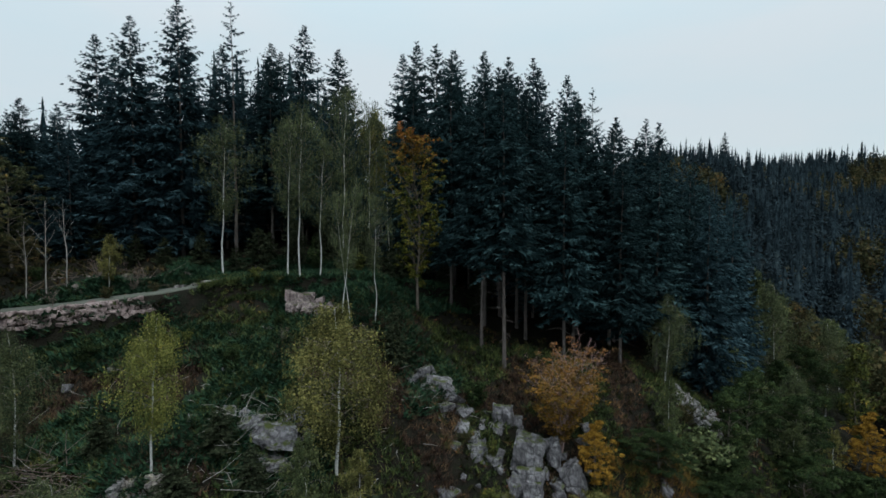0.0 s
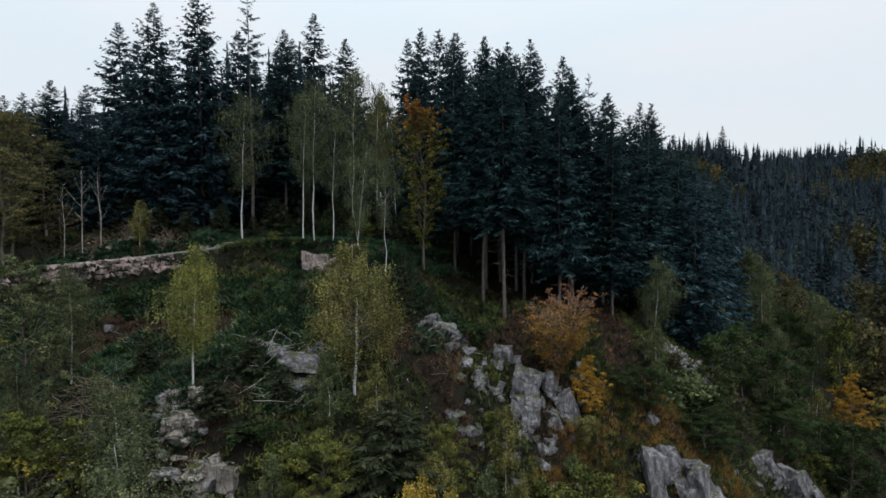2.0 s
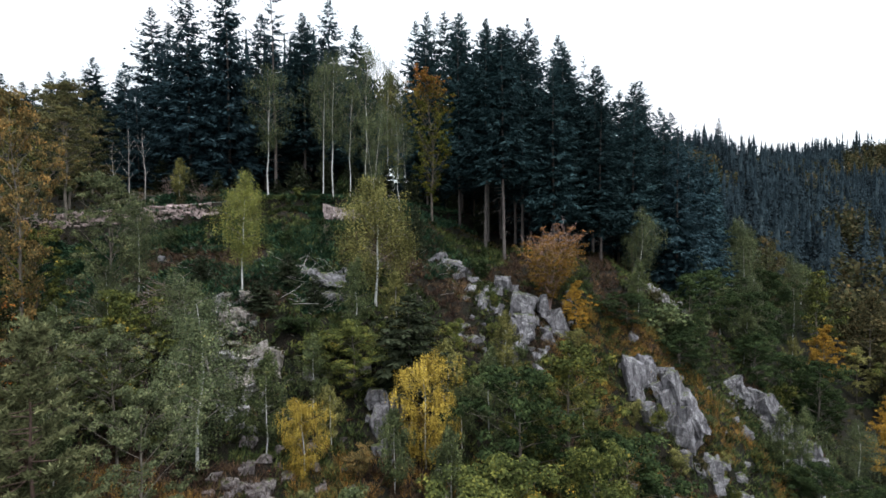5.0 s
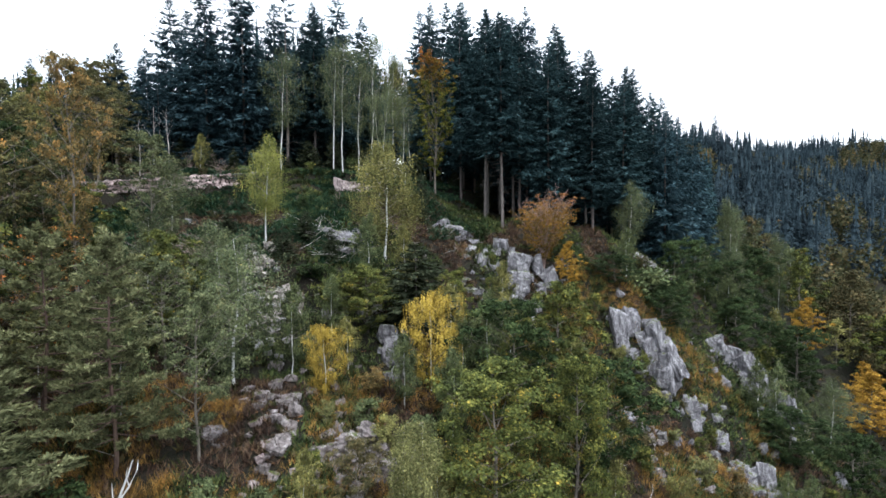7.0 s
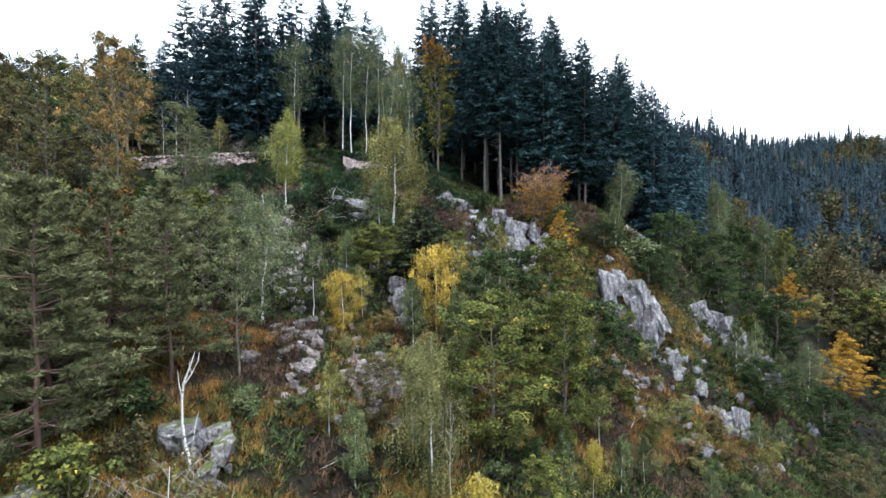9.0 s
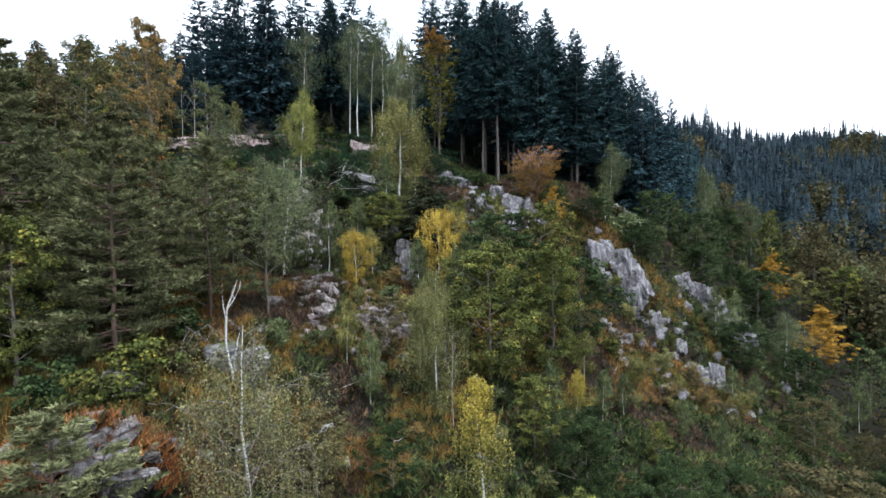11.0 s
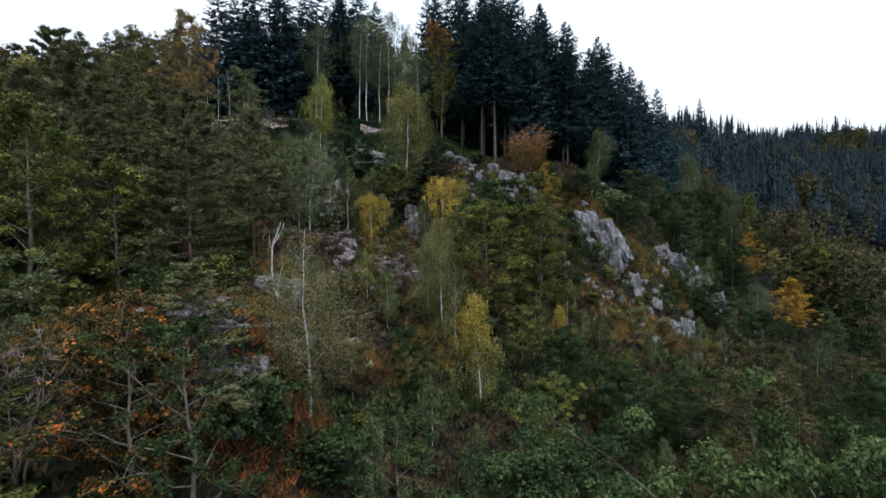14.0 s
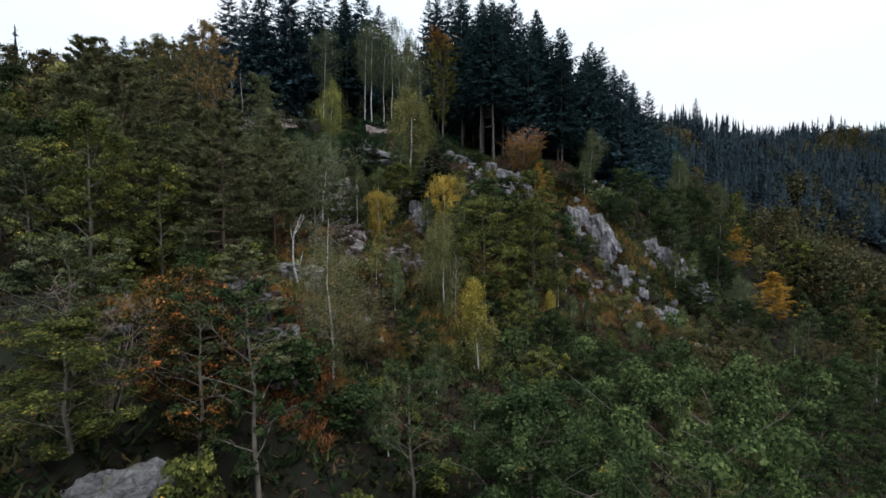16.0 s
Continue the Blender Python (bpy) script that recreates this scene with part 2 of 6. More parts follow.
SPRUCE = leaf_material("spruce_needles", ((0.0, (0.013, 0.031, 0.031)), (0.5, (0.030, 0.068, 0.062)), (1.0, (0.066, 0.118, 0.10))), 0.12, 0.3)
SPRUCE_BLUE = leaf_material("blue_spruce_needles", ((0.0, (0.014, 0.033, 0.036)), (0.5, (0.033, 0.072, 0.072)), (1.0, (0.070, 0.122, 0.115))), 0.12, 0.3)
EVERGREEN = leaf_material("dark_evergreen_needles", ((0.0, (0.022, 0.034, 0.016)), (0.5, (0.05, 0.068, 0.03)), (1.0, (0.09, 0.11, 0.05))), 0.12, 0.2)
# bluish and lighter than the near spruces: distance haze put into the colour
HAZED_CONIFER = leaf_material("hazed_conifer_needles", ((0.0, (0.0285, 0.0513, 0.0551)), (0.45, (0.0408, 0.0693, 0.0712)), (0.8, (0.057, 0.0902, 0.0874)), (1.0, (0.0808, 0.109, 0.0855))), 0.1, 0.1, clump=0.16)
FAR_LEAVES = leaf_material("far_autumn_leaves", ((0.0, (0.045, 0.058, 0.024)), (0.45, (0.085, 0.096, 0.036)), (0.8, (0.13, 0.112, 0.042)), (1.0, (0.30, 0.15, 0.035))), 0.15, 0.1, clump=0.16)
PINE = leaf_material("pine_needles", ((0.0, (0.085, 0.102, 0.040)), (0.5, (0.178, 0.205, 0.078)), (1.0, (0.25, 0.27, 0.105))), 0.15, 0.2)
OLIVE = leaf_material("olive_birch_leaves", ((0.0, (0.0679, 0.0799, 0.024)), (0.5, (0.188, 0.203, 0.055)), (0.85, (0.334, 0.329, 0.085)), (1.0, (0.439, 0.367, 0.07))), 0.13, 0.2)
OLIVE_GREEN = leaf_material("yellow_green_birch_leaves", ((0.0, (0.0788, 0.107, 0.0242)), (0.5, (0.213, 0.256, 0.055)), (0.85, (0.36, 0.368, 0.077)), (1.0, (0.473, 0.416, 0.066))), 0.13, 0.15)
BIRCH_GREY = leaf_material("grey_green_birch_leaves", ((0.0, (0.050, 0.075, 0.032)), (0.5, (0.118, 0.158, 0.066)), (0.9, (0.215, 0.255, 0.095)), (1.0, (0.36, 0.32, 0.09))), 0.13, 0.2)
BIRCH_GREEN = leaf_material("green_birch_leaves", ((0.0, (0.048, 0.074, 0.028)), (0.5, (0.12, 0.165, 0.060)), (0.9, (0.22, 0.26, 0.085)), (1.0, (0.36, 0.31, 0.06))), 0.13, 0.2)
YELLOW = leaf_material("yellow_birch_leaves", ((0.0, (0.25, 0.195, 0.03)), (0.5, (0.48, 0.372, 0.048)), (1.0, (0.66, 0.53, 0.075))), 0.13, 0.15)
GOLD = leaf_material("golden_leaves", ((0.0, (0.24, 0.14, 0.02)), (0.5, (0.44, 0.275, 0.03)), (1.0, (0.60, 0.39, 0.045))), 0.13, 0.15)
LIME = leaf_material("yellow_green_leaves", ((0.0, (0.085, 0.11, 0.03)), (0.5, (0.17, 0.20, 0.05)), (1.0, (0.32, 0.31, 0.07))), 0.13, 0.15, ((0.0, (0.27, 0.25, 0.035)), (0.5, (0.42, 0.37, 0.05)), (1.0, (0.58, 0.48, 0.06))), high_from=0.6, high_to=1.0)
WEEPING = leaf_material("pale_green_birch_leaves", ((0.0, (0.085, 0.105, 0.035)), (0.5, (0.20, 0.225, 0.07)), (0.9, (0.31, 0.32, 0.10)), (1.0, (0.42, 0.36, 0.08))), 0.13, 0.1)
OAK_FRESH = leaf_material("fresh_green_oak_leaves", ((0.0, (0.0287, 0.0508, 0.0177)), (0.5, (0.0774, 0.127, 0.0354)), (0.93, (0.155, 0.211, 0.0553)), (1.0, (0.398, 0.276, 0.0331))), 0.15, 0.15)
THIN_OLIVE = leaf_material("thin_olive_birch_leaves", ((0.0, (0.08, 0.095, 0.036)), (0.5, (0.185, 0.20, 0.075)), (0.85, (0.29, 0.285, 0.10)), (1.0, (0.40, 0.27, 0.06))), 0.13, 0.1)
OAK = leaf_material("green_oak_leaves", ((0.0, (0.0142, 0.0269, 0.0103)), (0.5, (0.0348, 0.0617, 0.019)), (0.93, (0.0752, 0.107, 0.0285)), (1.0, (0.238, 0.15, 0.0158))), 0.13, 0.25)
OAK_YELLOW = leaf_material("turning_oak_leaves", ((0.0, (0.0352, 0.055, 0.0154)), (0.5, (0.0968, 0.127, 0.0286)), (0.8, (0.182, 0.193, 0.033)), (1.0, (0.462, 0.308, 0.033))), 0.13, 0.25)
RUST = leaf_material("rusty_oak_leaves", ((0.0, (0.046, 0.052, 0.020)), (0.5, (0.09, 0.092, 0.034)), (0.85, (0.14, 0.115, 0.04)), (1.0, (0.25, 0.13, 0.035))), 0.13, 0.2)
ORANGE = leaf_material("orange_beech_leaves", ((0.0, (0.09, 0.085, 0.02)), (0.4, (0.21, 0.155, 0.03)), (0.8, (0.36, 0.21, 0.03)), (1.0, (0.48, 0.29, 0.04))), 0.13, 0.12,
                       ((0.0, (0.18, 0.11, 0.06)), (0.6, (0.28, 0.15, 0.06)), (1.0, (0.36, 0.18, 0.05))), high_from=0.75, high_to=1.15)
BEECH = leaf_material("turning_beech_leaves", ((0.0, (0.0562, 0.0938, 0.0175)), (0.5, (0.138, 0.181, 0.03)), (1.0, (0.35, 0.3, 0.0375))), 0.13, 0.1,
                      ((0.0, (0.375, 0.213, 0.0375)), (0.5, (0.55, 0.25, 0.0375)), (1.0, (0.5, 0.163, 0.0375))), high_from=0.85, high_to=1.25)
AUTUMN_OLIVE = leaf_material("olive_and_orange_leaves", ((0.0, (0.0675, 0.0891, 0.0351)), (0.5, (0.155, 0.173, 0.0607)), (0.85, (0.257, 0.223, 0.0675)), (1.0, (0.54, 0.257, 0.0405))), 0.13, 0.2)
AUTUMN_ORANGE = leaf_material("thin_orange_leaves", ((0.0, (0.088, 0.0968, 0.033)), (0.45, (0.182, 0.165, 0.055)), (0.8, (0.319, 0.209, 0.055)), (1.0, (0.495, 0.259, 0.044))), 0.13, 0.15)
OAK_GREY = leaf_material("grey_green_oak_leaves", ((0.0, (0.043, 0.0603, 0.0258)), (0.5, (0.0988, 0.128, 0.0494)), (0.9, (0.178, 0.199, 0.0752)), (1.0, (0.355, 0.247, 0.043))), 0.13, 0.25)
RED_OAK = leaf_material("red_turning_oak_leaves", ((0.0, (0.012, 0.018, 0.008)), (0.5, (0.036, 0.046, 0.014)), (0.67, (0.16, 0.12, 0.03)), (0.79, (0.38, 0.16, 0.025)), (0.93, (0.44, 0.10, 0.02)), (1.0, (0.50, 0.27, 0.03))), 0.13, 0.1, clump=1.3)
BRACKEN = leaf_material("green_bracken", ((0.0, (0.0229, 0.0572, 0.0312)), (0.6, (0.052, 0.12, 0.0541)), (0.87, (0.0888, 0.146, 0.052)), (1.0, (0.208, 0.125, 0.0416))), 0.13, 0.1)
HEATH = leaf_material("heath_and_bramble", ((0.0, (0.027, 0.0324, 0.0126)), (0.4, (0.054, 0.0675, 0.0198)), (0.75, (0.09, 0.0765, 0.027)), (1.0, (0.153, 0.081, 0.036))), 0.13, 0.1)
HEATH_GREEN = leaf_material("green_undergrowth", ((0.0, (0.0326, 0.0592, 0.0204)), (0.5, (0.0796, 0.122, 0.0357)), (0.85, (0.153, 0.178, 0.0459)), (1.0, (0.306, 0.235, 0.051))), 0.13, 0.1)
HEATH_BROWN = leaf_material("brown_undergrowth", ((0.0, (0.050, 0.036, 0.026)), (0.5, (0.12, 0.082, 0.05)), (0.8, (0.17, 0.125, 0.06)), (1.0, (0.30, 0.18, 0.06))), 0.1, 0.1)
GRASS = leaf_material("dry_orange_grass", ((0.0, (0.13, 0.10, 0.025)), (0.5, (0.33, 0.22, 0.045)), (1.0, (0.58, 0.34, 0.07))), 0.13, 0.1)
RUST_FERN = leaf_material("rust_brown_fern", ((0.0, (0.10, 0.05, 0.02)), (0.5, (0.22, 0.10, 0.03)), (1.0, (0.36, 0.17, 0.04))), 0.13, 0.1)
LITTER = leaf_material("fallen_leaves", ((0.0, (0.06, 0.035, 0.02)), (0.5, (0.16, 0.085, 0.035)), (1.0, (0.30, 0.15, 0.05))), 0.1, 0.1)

# ---- mesh helpers ----


class Geo:
    """Vertices and faces that grow piece by piece."""

    def __init__(self):
        self.v, self.f, self.n = [], [], 0

    def add(self, verts, faces):
        verts = np.asarray(verts, float)
        self.v.append(verts)
        self.f += (np.asarray(faces) + self.n).tolist()
        self.n += len(verts)

    def tube(self, pts, radii, sides=6, cap=True):
        pts = np.asarray(pts, float)
        way = np.gradient(pts, axis=0)
        way /= np.linalg.norm(way, axis=1)[:, None] + 1e-9
        ref = np.where(np.abs(way[:, 2:3]) > 0.9, [[1.0, 0, 0]], [[0, 0, 1.0]])
        u = np.cross(way, ref)
        u /= np.linalg.norm(u, axis=1)[:, None] + 1e-9
        w = np.cross(way, u)
        a = np.arange(sides) * 2 * np.pi / sides
        ring = pts[:, None] + np.asarray(radii, float)[:, None, None] * (np.cos(a)[None, :, None] * u[:, None] + np.sin(a)[None, :, None] * w[:, None])
        k = len(pts)
        i, j = np.meshgrid(np.arange(k - 1), np.arange(sides), indexing="ij")
        j2 = (j + 1) % sides
        self.add(ring.reshape(-1, 3), np.stack([i * sides + j, i * sides + j2, (i + 1) * sides + j2, (i + 1) * sides + j], -1).reshape(-1, 4))

    def kites(self, base, tip, side, at=0.45):
        """Four-cornered leaves or needle sprays, from base to tip, side is half the width."""
        mid = base + (tip - base) * at
        v = np.stack([base, mid + side, tip, mid - side], 1).reshape(-1, 3)
        self.add(v, np.arange(len(v)).reshape(-1, 4))

    def leaves(self, base, tip, side):
        """Three-cornered leaves, widest at the base."""
        v = np.stack([base + side, base - side, tip], 1).reshape(-1, 3)
        self.add(v, np.arange(len(v)).reshape(-1, 3))

    def mesh(self, name, mat, smooth=False):
        me = bpy.data.meshes.new(name)
        me.from_pydata(np.concatenate(self.v).tolist(), [], self.f)
        me.materials.append(mat)
        if smooth:
            me.polygons.foreach_set("use_smooth", [True] * len(me.polygons))
        me.update()
        return me


def thing(name, label, category, group="", kind=""):
    return tagged(new(name), label, category, group, kind)


def part(name, me, parent, label=""):
    ob = new(name, me)
    ob.parent = parent
    return tagged(ob, label)


def unit(v):
    return v / (np.linalg.norm(v, axis=-1, keepdims=True) + 1e-9)


def value_noise(x, y, seed=0):
    """Smooth lattice noise from 0 to 1."""
    x, y = np.asarray(x, float), np.asarray(y, float)
    xi, yi = np.floor(x), np.floor(y)
    fx, fy = x - xi, y - yi
    fx, fy = fx * fx * (3 - 2 * fx), fy * fy * (3 - 2 * fy)

    def h(a, b):
        s = np.sin(a * 127.1 + b * 311.7 + seed * 74.7) * 43758.5453
        return s - np.floor(s)

    return (h(xi, yi) * (1 - fx) + h(xi + 1, yi) * fx) * (1 - fy) + (h(xi, yi + 1) * (1 - fx) + h(xi + 1, yi + 1) * fx) * fy


# ---- the hillside ----
# Slope profiles (y, z) across the hill, at stations along x.
HILL = {}
HILL[-400] = ((-400, -110), (-60, -60), (0, -30), (50, -6), (120, 6), (400, 12), (1500, -40))
HILL[-60] = ((-400, -110), (-60, -42), (-20, -29), (0, -21), (20, -13), (36, -7), (50, -3.5), (75, -1), (120, 4), (250, 10), (1500, -40))
HILL[-30] = ((-400, -110), (-60, -42), (-20, -30), (-5, -23.6), (10, -19.5), (20, -15.6), (28, -12.0), (34, -9.3), (36, -8.6), (42, -5), (50, -3.6), (75, -1), (120, 4), (250, 10), (1500, -40))
HILL[-14] = ((-400, -110), (-60, -43), (-20, -29.5), (-10, -25.4), (-6, -23.9), (4, -23.9), (9, -21.6), (16, -19.6), (20.5, -17), (22.5, -13.6), (24.5, -12.3), (30, -11), (36, -8.5), (42, -6.5), (45, -5), (60, -3), (120, 4), (250, 10), (1500, -40))
HILL[-5] = ((-400, -110), (-60, -45), (-20, -34.5), (-5, -30), (4, -27.5), (13, -23.2), (19, -20.6), (23, -16), (27, -14.3), (33, -11), (38, -8.4), (44, -6.5), (60, -5), (120, 2), (250, 9), (1500, -40))
HILL[5] = ((-400, -112), (-60, -48), (-20, -36.5), (-5, -33.5), (4, -31), (14, -26.4), (22, -22), (28, -18.2), (30, -15.8), (33, -13), (40, -11.2), (48, -10.4), (60, -8), (120, 0), (250, 8), (1500, -40))
HILL[15] = ((-400, -114), (-60, -51), (-20, -40), (-5, -37), (5, -34.5), (14, -31), (22, -28), (26, -25.4), (29, -20.6), (32, -17.6), (36, -14.6), (40, -11.6), (48, -11), (60, -10), (120, -3), (250, 7), (1500, -40))
HILL[25] = ((-400, -116), (-60, -54), (-20, -44), (-5, -41), (5, -38.5), (14, -36), (23, -33), (27, -31), (31, -27.4), (36, -23.8), (41, -18), (50, -15.5), (60, -14), (120, -6), (250, 8), (1500, -40))
HILL[38] = ((-400, -118), (-60, -58), (-20, -50), (-5, -47), (14, -42.5), (26, -39), (35, -36), (45, -30.5), (54, -26), (63, -20.5), (80, -17), (120, -9), (200, 8), (1500, -40))
HILL[60] = ((-400, -120), (-60, -62), (-5, -53), (26, -47), (45, -40), (60, -32), (75, -26), (95, -22), (120, -14), (160, 0), (200, 10), (300, 14), (1500, -40))
HILL[105] = ((-400, -125), (-60, -70), (45, -55), (70, -48), (100, -33), (150, -9), (200, 13.5), (250, 18), (400, 17), (1500, -40))
HILL[250] = ((-400, -130), (0, -82), (120, -66), (180, -36), (230, -4), (285, 25.5), (400, 29), (1500, -30))
HILL[900] = ((-400, -130), (100, -90), (300, -40), (500, 40), (700, 50), (1500, 0))
STATIONS = sorted(HILL)
TRACK = np.array([(-75, 27, -9.0), (-44, 33.2, -7.2), (-36, 35.6, -6.7), (-28, 37.6, -6.1), (-22.5, 40.0, -5.5), (-17, 44.5, -4.8), (-9, 48.5, -4.9), (1, 52, -6.5)])


def slope(x, y):
    x, y = np.broadcast_arrays(np.asarray(x, float), np.asarray(y, float))
    heights = np.stack([np.interp(y, *zip(*HILL[s])) for s in STATIONS])
    k = np.clip(np.searchsorted(STATIONS, x) - 1, 0, len(STATIONS) - 2)
    s = np.array(STATIONS, float)
    f = np.clip((x - s[k]) / (s[k + 1] - s[k]), 0, 1)
    lo, hi = np.take_along_axis(heights, k[None], 0)[0], np.take_along_axis(heights, k[None] + 1, 0)[0]
    return lo * (1 - f) + hi * f


def near_track(x, y):
    """Distance from the path's middle line, its height there, and the side (below the path: negative)."""
    best = np.full(np.shape(x), 1e9)
    high, side = np.zeros(np.shape(x)), np.ones(np.shape(x))
    for a, b in zip(TRACK[:-1], TRACK[1:]):
        d = b[:2] - a[:2]
        f = np.clip(((x - a[0]) * d[0] + (y - a[1]) * d[1]) / (d @ d), 0, 1)
        px, py = x - a[0] - f * d[0], y - a[1] - f * d[1]
        dist = np.hypot(px, py)
        closer = dist < best
        best = np.where(closer, dist, best)
        high = np.where(closer, a[2] + f * (b[2] - a[2]), high)
        side = np.where(closer, np.sign(d[0] * py - d[1] * px), side)
    return best, high, side


def ground_height(x, y):
    x, y = np.broadcast_arrays(np.asarray(x, float), np.asarray(y, float))
    z = slope(x, y)
    z = z + 4.6 * np.exp(-(((x + 13) / 7) ** 2 + ((y + 25) / 6) ** 2)) + 3.6 * np.exp(-(((x + 11.0) / 2.8) ** 2 + ((y + 7.0) / 2.8) ** 2))
    near = np.exp(-((np.hypot(x, y - 15) / 130) ** 2))
    z = z + near * (1.5 * (value_noise(x / 6, y / 6, 1) - 0.5) + 0.7 * (value_noise(x / 2.3, y / 2.3, 2) - 0.5) + 0.25 * (value_noise(x, y, 3) - 0.5))
    z = z + (1 - near) * 6 * (value_noise(x / 40, y / 40, 4) - 0.5)
    d, high, side = near_track(x, y)
    edge = np.where(side < 0, 0.5, 2.0)
    w = np.clip((1.6 + edge - d) / edge, 0, 1)
    w = w * w * (3 - 2 * w)
    return z * (1 - w) + high * w


def at_ground(x, y):
    return float(ground_height(x, y))


def build_ground():
    def lines(lo, a, b, hi, fine):
        far_lo = -np.geomspace(1, 1 + (a - lo), 26)[::-1] + 1 + a
        far_hi = np.geomspace(1, 1 + (hi - b), 40) - 1 + b
        return np.concatenate([far_lo[:-1], np.arange(a, b, fine), far_hi])

    xs, ys = lines(-900, -62, 72, 1600, 0.65), lines(-700, -42, 84, 1500, 0.65)
    gx, gy = np.meshgrid(xs, ys, indexing="ij")
    gz = ground_height(gx, gy)
    nx, ny = gx.shape
    i, j = np.meshgrid(np.arange(nx - 1), np.arange(ny - 1), indexing="ij")
    k = i * ny + j
    g = Geo()
    g.add(np.stack([gx, gy, gz], -1).reshape(-1, 3), np.stack([k, k + ny, k + ny + 1, k + 1], -1).reshape(-1, 4))
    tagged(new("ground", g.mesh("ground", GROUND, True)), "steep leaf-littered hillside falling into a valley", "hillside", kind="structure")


build_ground()


def build_path():
    g = Geo()
    t = np.linspace(0, 5.0, 120)
    line = np.stack([np.interp(t, np.arange(len(TRACK)), TRACK[:, c]) for c in range(3)], 1)
    way = unit(np.gradient(line[:, :2], axis=0))
    across = np.stack([-way[:, 1], way[:, 0]], 1)
    rows = []
    for off, up in ((-1.35, -0.15), (-1.25, 0.05), (-0.6, 0.07), (0, 0.09), (0.6, 0.07), (1.25, 0.05), (1.35, -0.15)):
        o = off * (1 - 0.75 * np.clip(t - 4.0, 0, 1)) + 0.3 * (value_noise(t * 9, off * np.ones_like(t), 9) - 0.5)
        rows.append(np.column_stack([line[:, :2] + across * o[:, None], line[:, 2] + up]))
    v = np.stack(rows, 1)
    n, m = v.shape[:2]
    i, j = np.meshgrid(np.arange(n - 1), np.arange(m - 1), indexing="ij")
    k = i * m + j
    g.add(v.reshape(-1, 3), np.stack([k, k + m, k + m + 1, k + 1], -1).reshape(-1, 4))
    tagged(new("path", g.mesh("path", GRAVEL, True)), "pale gravel forest track cut into the slope", "path", kind="structure")


build_path()

# ---- rocks ----


def rock_mesh(name, rng, size, mat, level=3, cuts=13, worn=0.05, uneven=0.045):
    """An angular block: a cube cut by joint planes, its edges chipped, its faces stepped and uneven."""
    normals = unit(rng.normal(size=(cuts, 3)))
    normals[:6] = unit(np.array([[1, 0, 0], [-1, 0, 0], [0, 1, 0], [0, -1, 0], [0, 0, 1], [0, 0, -1]]) + rng.normal(scale=0.2, size=(6, 3)))
    dist = np.concatenate([rng.uniform(0.66, 0.88, 6), rng.uniform(0.84, 1.12, cuts - 6)])
    bm = bmesh.new()
    bmesh.ops.create_cube(bm, size=2.4)
    for n, d in zip(normals, dist):
        bmesh.ops.bisect_plane(bm, geom=bm.verts[:] + bm.edges[:] + bm.faces[:], plane_co=n * d, plane_no=n, clear_outer=True)
        rim = [e for e in bm.edges if e.is_boundary]
        if rim:
            bmesh.ops.holes_fill(bm, edges=rim, sides=0)
    bmesh.ops.remove_doubles(bm, verts=bm.verts[:], dist=0.04)
    bmesh.ops.bevel(bm, geom=bm.edges[:], offset=worn, segments=1, affect="EDGES", clamp_overlap=True)
    bmesh.ops.triangulate(bm, faces=bm.faces[:])
    longest = {1: 1.2, 2: 0.7, 3: 0.4, 4: 0.27, 5: 0.12}[level]
    for _ in range(4):
        edges = [e for e in bm.edges if e.calc_length() > longest]
        if not edges:
            break
        bmesh.ops.subdivide_edges(bm, edges=edges, cuts=1)
        bmesh.ops.triangulate(bm, faces=bm.faces[:])
    seed = rng.uniform(0, 100)
    for p in bm.verts:
        c = p.co
        rough = noise.fractal(c * 2.3 + Vector((seed, 0, 0)), 0.8, 2.0, 6)
        step = noise.cell(Vector((c.x * 1.7 + seed, c.y * 1.7, c.z * 2.6 + 0.6 * c.x))) - 0.5
        p.co = c * (1 + uneven * rough + 0.075 * step)
        p.co = Vector((p.co.x * size[0], p.co.y * size[1], p.co.z * size[2]))
    me = bpy.data.meshes.new(name)
    bm.to_mesh(me)
    bm.free()
    me.materials.append(mat)
    return me


def outcrop(label, blocks, seed, mat, level=4, rubble=2):
    """A rock outcrop of jointed blocks: each with its middle, half sizes and its lean sideways in degrees."""
    rng = np.random.default_rng(seed)
    ob = thing("rock_outcrop", label, "rock outcrop")
    x0, y0 = blocks[0][0], blocks[0][1]
    ob.location = (x0, y0, at_ground(x0, y0))
    for x, y, z, w, h, lean in blocks:
        d = max(0.6, 0.9 * w)
        b = part("rock_block", rock_mesh("rock_block", rng, (w * 1.06, d * 1.1, h * 1.08), mat, level), ob)
        b.location = Vector((x, y + 0.5 * d, z)) - ob.location
        b.rotation_euler = (rng.normal(0, 0.06), radians(lean), rng.uniform(-0.3, 0.3))
        for _ in range(rubble):
            s = rng.uniform(0.2, 0.5)
            q = Vector((x + rng.normal(0, 0.9 * w), y - 0.25 + rng.normal(0, 0.25), z - h * rng.uniform(-0.2, 1.1)))
            q.z = min(q.z, max(q.z - 1.0, at_ground(q.x, q.y) + 0.2 + 0.3 * h))
            chip = part("rock_block", rock_mesh("rock_block", rng, (s * w, s * w, s * h * 1.2), mat, 3), ob)
            chip.location = q - ob.location
            chip.rotation_euler = (rng.normal(0, 0.2), radians(lean) + rng.normal(0, 0.25), rng.uniform(-1, 1))
    return ob


